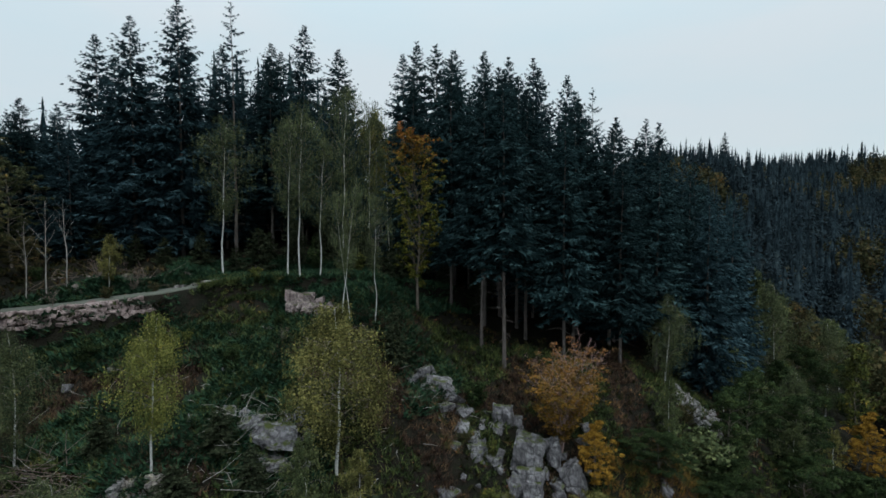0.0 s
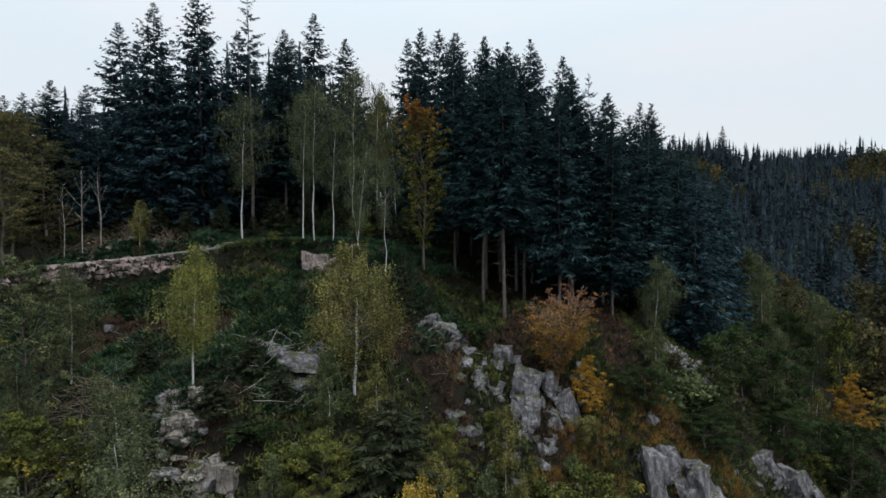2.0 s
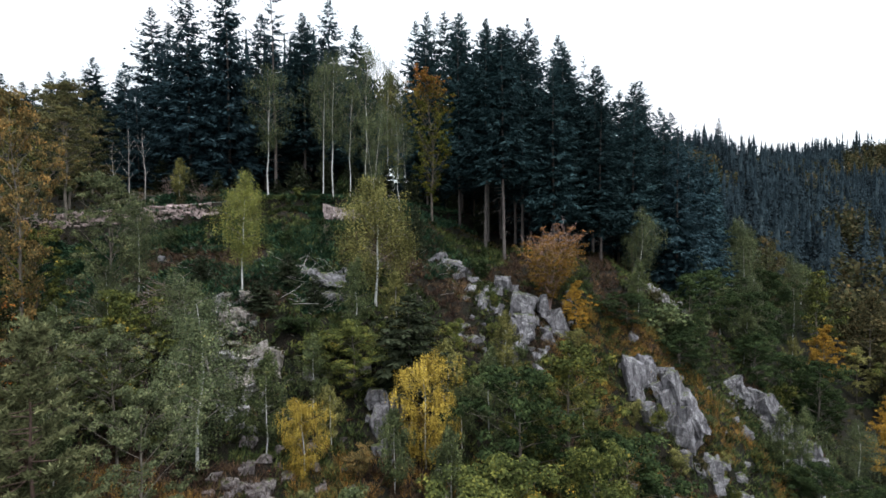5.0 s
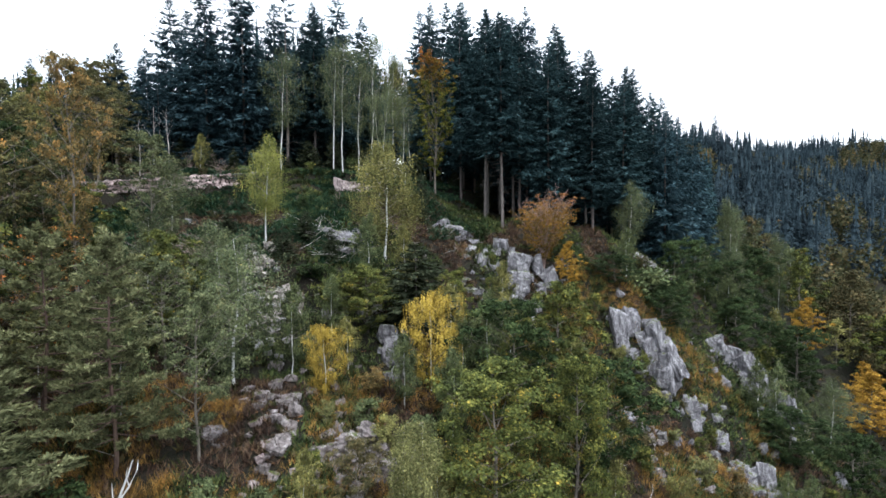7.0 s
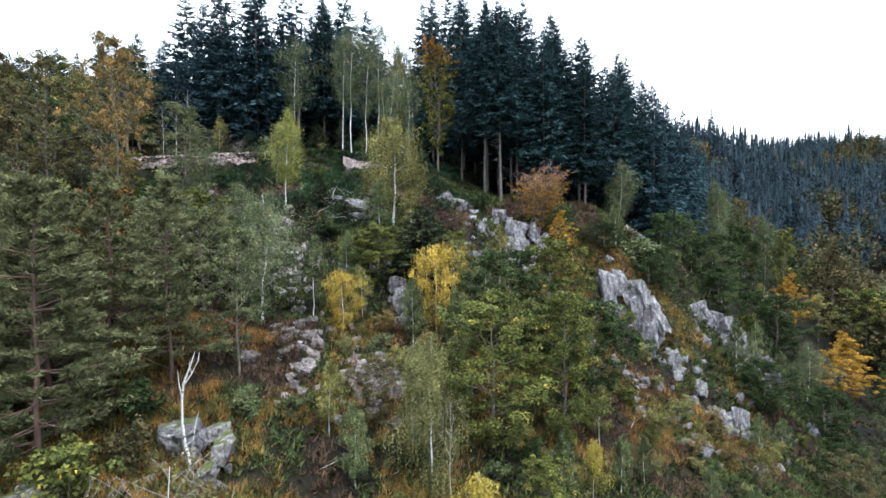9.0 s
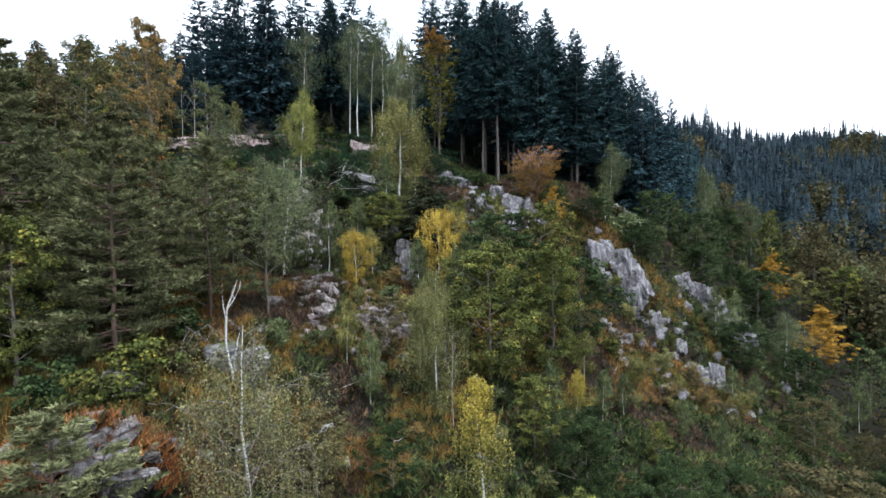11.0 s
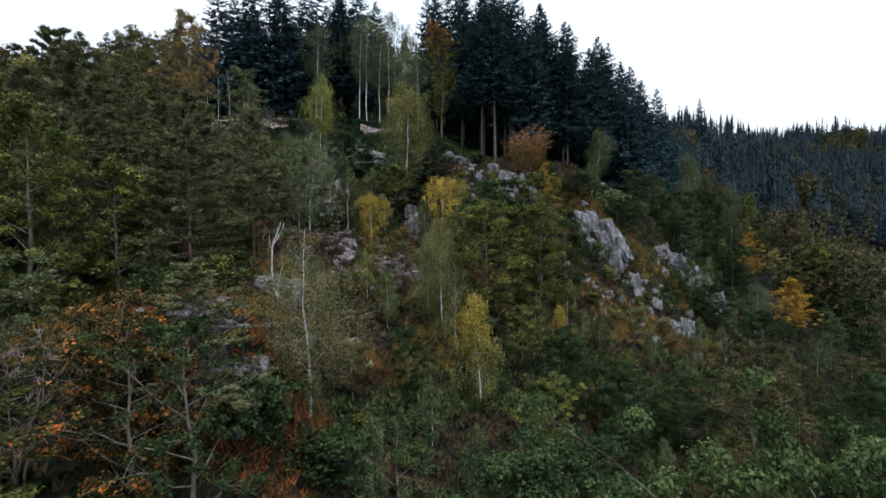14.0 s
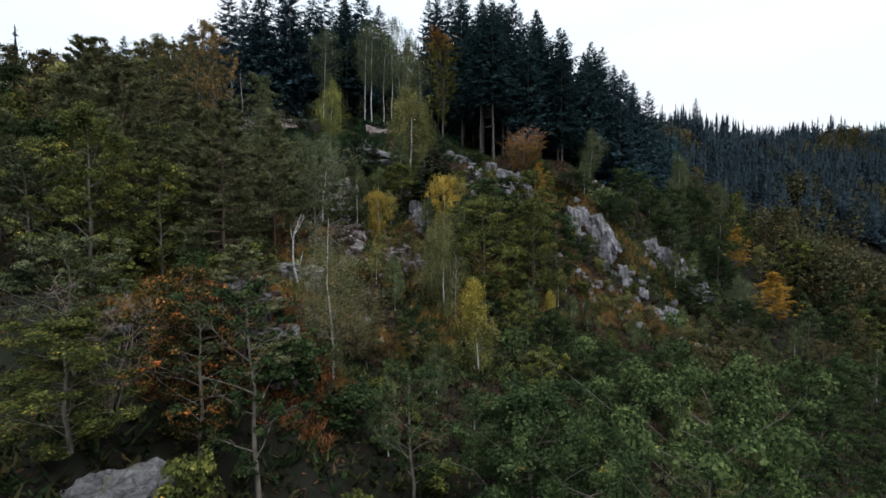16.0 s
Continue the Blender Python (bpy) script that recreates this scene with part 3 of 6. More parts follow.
def rib(label, a, b, count, wide, long, seed, mat, level=4):
    """A rock rib: upright joint-bounded pillars stepping down a line, broadest and tallest at the top."""
    rng = np.random.default_rng(seed)
    a, b = Vector(a), Vector(b)
    ob = thing("rock_outcrop", label, "rock outcrop")
    ob.location = (a.x, a.y, at_ground(a.x, a.y))
    along = (b - a).normalized()
    for i in range(count):
        f = (i + rng.uniform(0, 0.9)) / count
        k = (1 - 0.5 * f) * rng.uniform(0.6, 1.2)
        s = (wide * 0.17 * k, wide * 0.26 * k, long * 0.36 * k)
        p = a.lerp(b, f) + Vector((rng.uniform(-0.55, 0.45) * wide * (1 - 0.35 * f), rng.uniform(-0.4, 0.7), -s[2] * 0.6 + rng.uniform(-0.6, 0.3)))
        way = (along * rng.uniform(0.2, 0.75) + Vector((0, 0.15, -1)) * 0.6).normalized()
        m = part("rock_block", rock_mesh("rock_block", rng, s, mat, level if i < 14 else 3), ob)
        spin = pose(0, 0, 0, rng.normal(0, 7), rng.normal(0, 7), rng.uniform(-35, 35))
        m.matrix_basis = Matrix.Translation(p - ob.location) @ (-way).to_track_quat("Z", "Y").to_matrix().to_4x4() @ spin
    return ob


def heap(label, a, b, count, lo, hi, spread, seed, mat, flat=0.7, level=3):
    """Broken blocks tumbled along a line on the ground."""
    rng = np.random.default_rng(seed)
    ob = thing("rock_heap", label, "rocks")
    ob.location = (a[0], a[1], at_ground(*a))
    for i in range(count):
        f = (i + rng.uniform(0, 1)) / count
        x, y = a[0] + (b[0] - a[0]) * f + rng.normal(0, spread), a[1] + (b[1] - a[1]) * f + rng.normal(0, spread)
        s = rng.uniform(lo, hi) * rng.uniform(0.7, 1.2)
        m = part("rock_block", rock_mesh("rock_block", rng, (s, s * rng.uniform(0.7, 1.0), s * flat * rng.uniform(0.6, 1.2)), mat, level, 12), ob)
        m.location = Vector((x, y, at_ground(x, y) + 0.05 * s)) - ob.location
        m.rotation_euler = (rng.normal(0.15, 0.2), rng.normal(0, 0.2), rng.uniform(-3, 3))
    return ob


def boulder(x, y, z, size, seed, mat, label, level=4, turn=0.0, cuts=13, worn=0.12, uneven=0.06):
    rng = np.random.default_rng(seed)
    ob = new("boulder", rock_mesh("boulder", rng, size, mat, level, cuts, worn, uneven))
    ob.location = (x, y, z)
    ob.rotation_euler = (rng.normal(0, 0.08), rng.normal(0, 0.08), turn)
    return tagged(ob, label, "boulder", "boulders on the slope")


outcrop("grey blocky granite outcrop with deep joints", (
    (5.5, 30.6, -14.2, 1.2, 0.95, 8), (5.4, 30.0, -15.2, 0.85, 0.36, 4), (5.4, 29.9, -16.3, 1.25, 1.0, 0), (5.0, 29.4, -17.8, 1.0, 0.95, 10),
    (2.6, 31.0, -14.7, 0.45, 0.95, -8), (3.5, 30.9, -15.0, 0.4, 0.9, 25), (8.3, 30.6, -16.2, 0.7, 1.4, -28), (7.2, 31.4, -14.6, 0.55, 0.8, -14), (7.2, 30.0, -17.4, 0.8, 1.0, -18)), 13, ROCK, 4, 3)
outcrop("square grey granite block standing on a crag", ((4.2, 33.0, -12.9, 0.8, 0.78, 3), (4.9, 33.3, -13.5, 0.7, 0.5, 0)), 14, ROCK)
outcrop("tumbled grey granite blocks in the grass", ((-0.2, 33.0, -13.0, 0.6, 0.58, 5), (1.2, 33.5, -12.6, 0.7, 0.54, -6), (0.6, 32.2, -13.6, 0.6, 0.4, 10), (1.6, 31.6, -14.2, 0.5, 0.5, 0), (-0.9, 34.6, -11.9, 0.6, 0.4, 0), (0.4, 35.2, -11.4, 0.5, 0.4, 15)), 28, ROCK, 3)
outcrop("pale pinkish granite crag with mossy ledges", (
    (-11.6, 21.4, -17.1, 1.45, 1.8, -3), (-13.2, 21.6, -16.7, 0.9, 1.3, 4), (-11.9, 21.9, -15.5, 1.55, 0.28, 3), (-10.5, 21.0, -18.3, 0.75, 0.8, -8), (-12.2, 20.6, -18.4, 0.9, 0.7, 5),
    (-11.2, 19.9, -19.3, 0.8, 0.6, 6), (-10.2, 19.6, -19.8, 0.6, 0.5, -10), (-14.0, 22.0, -15.6, 0.7, 0.5, 10)), 11, ROCK_CREAM, 4, 3)
heap("pale granite rubble running down from a birch", (-14.4, 23.7), (-12.2, 20.6), 22, 0.4, 0.75, 0.5, 12, ROCK_CREAM)
heap("tumbled grey granite blocks below the beech", (-1.6, 36.6), (2.6, 31.6), 20, 0.4, 0.8, 0.6, 41, ROCK)
heap("lying granite slabs with moss in the clearing", (-12.4, 28.6), (-7.8, 27.2), 9, 0.6, 1.1, 0.45, 42, ROCK, 0.45)
heap("pink and mossy granite blocks at the feet of birches", (-12.6, 42.4), (-7.4, 40.4), 8, 0.5, 0.95, 0.3, 43, ROCK_PINK, 0.8)
heap("grey stones at the edge of the track", (-21.5, 41.4), (-18.4, 43.4), 7, 0.35, 0.7, 0.4, 44, ROCK_PALE)
heap("small granite blocks on the open slope", (2.5, 30.5), (6.5, 26.5), 12, 0.3, 0.6, 0.8, 45, ROCK)
heap("broken granite steps between orange grass", (11.5, 24.5), (17.0, 19.5), 22, 0.3, 0.65, 1.1, 46, ROCK_GULLY)
heap("broken pink granite in the gully", (-10.8, 17.4), (-7.0, 11.2), 16, 0.3, 0.6, 1.1, 47, ROCK_GULLY)
heap("pale broken granite in the gully", (-6.6, 14.6), (-3.8, 10.8), 13, 0.3, 0.6, 0.9, 48, ROCK_GULLY)
heap("granite steps below a fin of rock", (19.0, 26.6), (23.5, 22.4), 16, 0.4, 0.9, 0.9, 49, ROCK)
rib("tall grey granite fin with steep slabs", (14.2, 29.3, -18.2), (18.8, 26.2, -26.4), 40, 3.9, 4.6, 15, ROCK)
rib("grey granite rib half hidden by bushes", (26.0, 37.6, -22.3), (32.4, 35.2, -29.4), 44, 4.4, 4.2, 17, ROCK)
rib("dark-streaked granite bluff among trees", (21.8, 25.6, -29.4), (23.6, 23.8, -34.6), 28, 4.0, 4.0, 19, ROCK)
rib("grey granite knob low on the slope", (32.6, 30.6, -32.6), (34.6, 29.4, -37.0), 10, 2.4, 2.6, 20, ROCK)
rib("small granite steps in the orange grass", (13.6, 24.6, -25.4), (15.6, 19.6, -29.6), 7, 2.0, 1.5, 16, ROCK_PALE, 3)
outcrop("pinkish broken granite block with rubble", ((-9.6, 13.4, -22.2, 1.2, 0.8, 6), (-10.3, 14.6, -21.0, 0.7, 0.42, 0), (-11.2, 14.2, -20.9, 0.7, 0.36, -8), (-9.6, 15.0, -20.9, 0.5, 0.4, 10), (-12.6, 11.2, -21.5, 0.72, 0.56, 8), (-10.8, 12.6, -22.4, 0.5, 0.4, 0)), 21, ROCK_GULLY, 4, 4)
outcrop("broken pale granite step in the slope", ((-5.9, 12.8, -22.6, 0.85, 0.67, 5), (-4.5, 12.6, -22.9, 0.7, 0.6, -8), (-5.3, 12.1, -23.8, 1.0, 0.65, 0), (-6.4, 12.4, -23.4, 0.6, 0.6, 12), (-3.9, 12.0, -23.6, 0.6, 0.6, 0), (-5.2, 13.4, -22.2, 0.6, 0.4, 0)), 22, ROCK_GULLY, 4, 4)
outcrop("dark granite cleft behind a yellow birch", ((-4.5, 19.6, -19.6, 0.65, 1.2, -12), (-4.9, 20.4, -18.2, 0.65, 0.6, 8), (-3.6, 19.9, -19.0, 0.6, 1.0, 10), (-4.3, 18.8, -20.8, 0.7, 0.6, 0)), 23, ROCK)
heap("grey granite bluff of broken slabs with dark overhangs", (-11.6, -7.0), (-8.8, -9.0), 30, 0.3, 0.6, 0.5, 24, ROCK_BLUFF, 0.85, 3)
heap("flat granite ledges on top of a bluff", (-12.2, -5.8), (-10.0, -6.6), 5, 0.45, 0.75, 0.25, 25, ROCK_BLUFF, 0.3, 4)
outcrop("low flat granite ledge in the clearing", ((-9.4, 27.6, -11.8, 1.4, 0.5, 6), (-8.7, 29.3, -12.0, 0.9, 0.8, -8), (-11.0, 28.4, -11.5, 0.9, 0.4, 0), (-7.6, 28.6, -12.4, 0.8, 0.5, 12)), 25, ROCK)
outcrop("granite boulders at the feet of birches", ((-12.4, 42.6, -6.3, 0.8, 0.6, 5), (-10.4, 42.0, -6.8, 0.75, 0.55, -6), (-11.4, 42.8, -6.4, 0.8, 0.5, 0), (-9.2, 41.0, -7.4, 0.7, 0.4, 0), (-7.6, 40.2, -7.8, 0.8, 0.5, 6)), 26, ROCK_PINK, 3)
boulder(-13.0, 5.1, -23.55, (1.25, 1.0, 1.15), 36, ROCK, "smooth grey-green granite boulder by a dead birch", cuts=14)
outcrop("pale broken stones beside a boulder", ((-10.9, 4.2, -23.6, 0.42, 0.7, 8), (-11.6, 5.2, -23.2, 0.4, 0.4, 0), (-11.2, 3.4, -24.2, 0.4, 0.4, 0)), 37, ROCK_PALE, 3)
boulder(-14.6, -1.2, -22.7, (0.8, 0.7, 0.6), 38, ROCK_PALE, "pale rounded granite boulder below pines")
boulder(-11.6, -17.4, at_ground(-11.6, -17.4) - 0.35, (1.95, 1.6, 1.55), 32, ROCK_BARE, "large rugged grey granite boulder among oaks", 5, cuts=20, uneven=0.13)

# ---- trees ----


def conifer(seed, H, start, R, whorls, per, seg, mat, bark=BARK, stubs=10, power=0.66, thin=0.0, hang=0.9):
    """A spruce or fir: a straight trunk, bare below, and whorls of boughs, each a flat feathered fan that sags and lifts at its tip."""
    rng = np.random.default_rng(seed)
    trunk, wood_geo, crown = Geo(), Geo(), Geo()
    zs = np.linspace(-0.6, H * 0.97, 9)
    sway = rng.normal(0, 0.004 * H, (9, 2)).cumsum(0) * 0.4
    line = np.column_stack([sway, zs])
    trunk.tube(line, 0.0068 * H * (1 - 0.93 * (zs.clip(0) / H) ** 1.1), 7)
    axis = lambda z: np.array([np.interp(z, zs, line[:, 0]), np.interp(z, zs, line[:, 1]), z])  # noqa: E731
    for _ in range(stubs):
        z, a, ln = rng.uniform(0.12 * H, start + 0.1 * H), rng.uniform(0, 6.28), rng.uniform(0.4, 1.8)
        p = axis(z)
        d = np.array([np.cos(a), np.sin(a), rng.uniform(-0.3, 0.2)])
        wood_geo.tube([p, p + d * ln * 0.5, p + d * ln + (0, 0, -0.15 * ln)], [0.03, 0.02, 0.006], 3)
    up = np.array([0, 0, 1.0])
    bases, tips, sides = [], [], []
    for w in range(whorls):
        g = (w + rng.uniform(-0.25, 0.25)) / whorls
        f0 = np.clip(1 - (1 - g) ** 1.12, 0, 0.995)
        for b in range(max(3, per - int(3 * f0))):
            if rng.random() < thin:
                continue
            f = np.clip(f0 + rng.normal(0, 0.55 / whorls), 0, 0.995)
            L = (R * (1 - f) ** power * min(1.0, 0.6 + 2.6 * f) * min(1.0, 0.35 + 5.5 * (1 - f)) + 0.15) * rng.uniform(0.6, 1.15)
            a = w * 1.1 + (b + rng.uniform(-0.35, 0.35)) * 6.283 / per
            rise = -0.30 + 0.95 * f**1.2 + rng.normal(0, 0.17)
            out, lat = np.array([np.cos(a), np.sin(a), 0]), np.array([-np.sin(a), np.cos(a), 0])
            p0 = axis(start + (H - start) * f)
            n = max(4, int(round(seg * (0.35 + 0.65 * L / R))))
            t = (np.arange(n) + rng.uniform(0.1, 0.9, n)) / n
            t = 0.12 + 0.88 * t
            at = p0 + out * (L * t)[:, None] + lat * (rng.normal(0, 0.03) * L * t**2)[:, None] + up * (L * (rise * t - 0.30 * t + 0.34 * t**2.2 * (1 - 0.5 * f)))[:, None]
            reach = 0.12 + L * (0.08 + 0.26 * (1 - t) ** 0.8) * np.minimum(1, 0.5 + 2.5 * t)
            for sg in (-1, 1, 0, 0):
                fwd = rng.uniform(0.55, 1.05, (n, 1))
                d = unit(out * fwd + lat * sg * rng.uniform(0.55, 1.0, (n, 1)) + up * (rng.normal(-0.30, 0.25, (n, 1)) if sg else rng.normal(-hang, 0.6, (n, 1))))
                ln = reach * rng.uniform(0.65, 1.25, n) * (1 if sg else 0.75)
                bases.append(at)
                tips.append(at + d * ln[:, None])
                flat = np.cross(d, up + rng.normal(0, 0.9, (n, 3)))
                sides.append(unit(flat) * (0.03 + 0.16 * ln * rng.uniform(0.7, 1.2, n))[:, None])
    k = 9
    z = H * np.linspace(0.955, 0.99, k)
    a = np.arange(k) * 2.4
    bases.append(np.column_stack([0 * z, 0 * z, z]))
    tips.append(np.column_stack([0.014 * H * np.cos(a) * np.linspace(1, 0.3, k), 0.014 * H * np.sin(a) * np.linspace(1, 0.3, k), z + 0.012 * H]))
    sides.append(np.tile([[0.03, 0.03, 0]], (k, 1)))
    bases.append(np.array([[0, 0, 0.95 * H], [0, 0, 0.95 * H]]))
    tips.append(np.array([[0, 0, H], [0, 0, 0.995 * H]]))
    sides.append(np.array([[0.05, 0, 0], [0, 0.05, 0]]))
    crown.leaves(np.concatenate(bases), np.concatenate(tips), np.concatenate(sides))
    return trunk.mesh("trunk", bark, True), crown.mesh("crown", mat), (wood_geo.mesh("branchwork", bark, True) if stubs else None)


def pine(seed, H, start, R, mat):
    """A Scots pine: spreading boughs in loose tiers, with feathery tufts of needles along their outer half."""
    rng = np.random.default_rng(seed)
    trunk, wood_geo, crown = Geo(), Geo(), Geo()
    zs = np.linspace(-0.6, H * 0.97, 8)
    line = np.column_stack([rng.normal(0, 0.012 * H, (8, 2)).cumsum(0) * 0.5, zs])
    trunk.tube(line, 0.0105 * H * (1 - 0.9 * (zs.clip(0) / H)), 7)
    axis = lambda z: np.array([np.interp(z, zs, line[:, 0]), np.interp(z, zs, line[:, 1]), z])  # noqa: E731
    bs, ts, sd = [], [], []
    tiers, per = 14, 5
    for i in range(tiers * per):
        f = np.clip((i // per + rng.normal(0.3, 0.16)) / tiers, 0, 0.99)
        p = axis(start + (H * 0.97 - start) * f)
        a = i * 6.283 / per + (i // per) * 0.9 + rng.normal(0, 0.3)
        L = (R * (1 - f) ** 0.72 * min(1, 0.65 + 2 * f) + 0.3) * rng.uniform(0.5, 1.15)
        d = np.array([np.cos(a), np.sin(a), 0])
        side = np.array([-d[1], d[0], 0])
        rise = -0.05 + 0.6 * f**1.5 + rng.normal(0, 0.08)
        bow = lambda s: p + d * L * s + np.array([0, 0, L * (rise * s - 0.18 * s + 0.2 * s * s)])  # noqa: E731
        wood_geo.tube([bow(s) for s in (0, 0.35, 0.7, 1.0)], [0.04 * (1 - f * 0.6), 0.028, 0.018, 0.006], 4)
        for k in range(max(4, int(11 * L / R))):
            s = rng.uniform(0.3, 1.0)
            w = rng.uniform(-1, 1) * 0.42 * L * (1.15 - s)
            q, c = bow(s), bow(min(1.08, s + 0.12)) + side * w + (0, 0, rng.uniform(-0.06, 0.12))
            if k % 2 == 0:
                wood_geo.tube([q, (q + c) / 2, c], [0.014, 0.01, 0.004], 3)
            # needles stand out all round the last stretch of the twig
            n = 64
            way = unit(c - q + d * 0.2 + (0, 0, 0.08))
            root = c + way * rng.uniform(-0.42, 0.12, (n, 1)) + rng.normal(0, 0.05, (n, 3))
            o = unit(rng.normal(size=(n, 3)) * (1, 1, 0.6) + way * 0.9 + (0, 0, 0.3))
            ln = rng.uniform(0.13, 0.30, n)[:, None]
            bs.append(root)
            ts.append(root + o * ln)
            sd.append(unit(np.cross(o, rng.normal(size=(n, 3)) + (0, 0, 0.6))) * ln * 0.16)
    crown.leaves(np.concatenate(bs), np.concatenate(ts), np.concatenate(sd))
    return trunk.mesh("trunk", BARK_PINE, True), crown.mesh("crown", mat), wood_geo.mesh("branchwork", BARK_PINE, True)


def broadleaf(seed, H, clear, R, limbs, twigs, leaves, leaf, mat, bark, up=0.7, hang=0.0, shape=(0.5, 1.0), stems=1, lean=(0, 0), thick=0.012, spread=1.0, bare=0.0, every=3):
    """A broad-leaved tree or shrub: limbs, twigs, and a clump of leaves round each twig. clear: bare part of the trunk;
    shape: where the crown is widest and how full its top; hang: how far twigs and leaves droop; bare: share of the top with few leaves."""
    rng = np.random.default_rng(seed)
    wood_geo, crown, stem_meshes = Geo(), Geo(), []
    cs, ns, ls = [], [], []
    total = max(1, stems * limbs * twigs)
    per = max(3, leaves / total)
    for st in range(stems):
        k, trunk = 9, Geo()
        zs = np.linspace(-0.5, H * 0.95 * (1 if st == 0 else rng.uniform(0.7, 0.98)), k)
        fan = rng.uniform(0, 6.28)
        tilt = 0.0 if stems == 1 else rng.uniform(0.15, 0.5) * R / H * 1.2
        wob = rng.normal(0, 0.015 * H, (k, 2)).cumsum(0) * 0.5
        wob -= wob[0]
        rel = (zs.clip(0) / H)[:, None]
        line = np.column_stack([wob + rel * H * tilt * np.array([[np.cos(fan), np.sin(fan)]]) + rel**1.4 * np.array([lean]), zs])
        top = zs[-1]
        trunk.tube(line, thick * H / stems**0.4 * (1 - 0.9 * rel[:, 0] * H / max(top, 0.1)).clip(0.06), 6)
        stem_meshes.append(trunk.mesh("trunk" if stems == 1 else "stem", bark, True))
        axis = lambda z: np.array([np.interp(z, zs, line[:, 0]), np.interp(z, zs, line[:, 1]), z])  # noqa: E731
        for i in range(limbs):
            f = (i + rng.uniform(0, 1)) / limbs
            z = H * clear + (top - H * clear) * f
            p = axis(z)
            a = i * 2.4 + fan + rng.normal(0, 0.4)
            widest, fullness = shape
            env = (f / widest) ** 0.5 if f < widest else (1 - (f - widest) / (1.02 - widest)) ** fullness
            L = R * max(0.2, env) * rng.uniform(0.6, 1.2) / stems**0.5
            rise = up * rng.uniform(0.6, 1.3)
            d = np.array([np.cos(a), np.sin(a), rise])
            bend = np.array([0, 0, -hang * 0.45 * L])
            pts = [p + d * L * s + bend * s * s + rng.normal(0, 0.03 * L, 3) * (s > 0) for s in (0, 0.35, 0.7, 1.0)]
            r0 = thick * H * 0.33 * (1 - 0.6 * f) / stems**0.4
            wood_geo.tube(pts, [r0, r0 * 0.7, r0 * 0.4, 0.006], 4)
            pts = np.array(pts)
            for j in range(twigs):
                s = 0.25 + 0.8 * (j + rng.uniform(0, 1)) / twigs
                q = np.array([np.interp(s, (0, 0.35, 0.7, 1.0), pts[:, c]) for c in range(3)])
                w = unit(d * 0.6 + rng.normal(0, 0.7, 3) + (0, 0, 0.1 - hang))
                ln = (0.22 + 0.25 * rng.random()) * max(L, 0.5)
                e = q + w * ln + np.array([0, 0, -hang * 0.5 * ln])
                if j % every == 0 or bare:
                    wood_geo.tube([q, (q + e) / 2 + rng.normal(0, 0.04, 3), e], [max(0.007, r0 * 0.25), 0.007, 0.003], 3)
                if bare and f > 1 - bare and rng.random() < 0.85:
                    continue
                n = max(3, int(per * rng.uniform(0.5, 1.5)))
                if hang >= 0.3:
                    # leaves on thin twigs that hang straight down
                    k = max(1, n // 8)
                    n = k * 8
                    root = e + rng.normal(0, 1.5 * spread * leaf, (k, 3)) * (1, 1, 0.5)
                    drop = rng.uniform(0.35, 1.1, k) * (0.35 + 0.9 * hang) * spread**0.5
                    c = np.repeat(root, 8, 0) + rng.normal(0, 0.35 * leaf, (n, 3))
                    c[:, 2] -= np.repeat(drop, 8) * np.tile(np.linspace(0, 1, 8), k) ** 1.2
                    nrm = rng.normal(size=(n, 3)) * 0.6 + (0, 0, 0.35) + 0.6 * unit(c - axis(z) + (0, 0, 0.01))
                else:
                    # a domed clump, lit from above and dark beneath
                    out = unit(rng.normal(size=(n, 3)) + (0, 0, 0.55))
                    rc = spread * leaf * rng.uniform(1.1, 1.9)
                    c = e + out * rc * rng.uniform(0.55, 1.1, (n, 1)) * (1, 1, 0.55) + rng.normal(0, 0.25 * leaf, (n, 3))
                    nrm = out * 0.8 + (0, 0, 0.5) + rng.normal(size=(n, 3)) * 0.4
                cs.append(c)
                ns.append(unit(nrm))
                ls.append(leaf * rng.uniform(0.6, 1.4, n))
    if leaves:
        c, nrm, ln = np.concatenate(cs), np.concatenate(ns), np.concatenate(ls)[:, None]
        o = unit(np.cross(nrm, rng.normal(size=c.shape)) + (0, 0, -0.25 - hang))
        crown.leaves(c - o * ln * 0.5, c + o * ln * 0.5, unit(np.cross(o, nrm)) * ln * 0.6)
    return stem_meshes[0], (crown.mesh("crown", mat) if leaves else None), wood_geo.mesh("branchwork", BIRCH_TWIG if bark is BARK_BIRCH else bark, True), *stem_meshes[1:]


def make(name, meshes, label, category, group=""):
    ob = thing(name, label, category, group)
    for me in (meshes[0], *meshes[3:]):
        part("stem" if len(meshes) > 3 else "trunk", me, ob)
    if meshes[1]:
        part("crown", meshes[1], ob)
    if len(meshes) > 2 and meshes[2]:
        tagged(part("branchwork", meshes[2], ob), kind="stuff")
    return ob


KINDS = {}


def kind(key, name, label, category, group, variants):
    KINDS[key] = [(name, label, category, group, m) for m in variants]


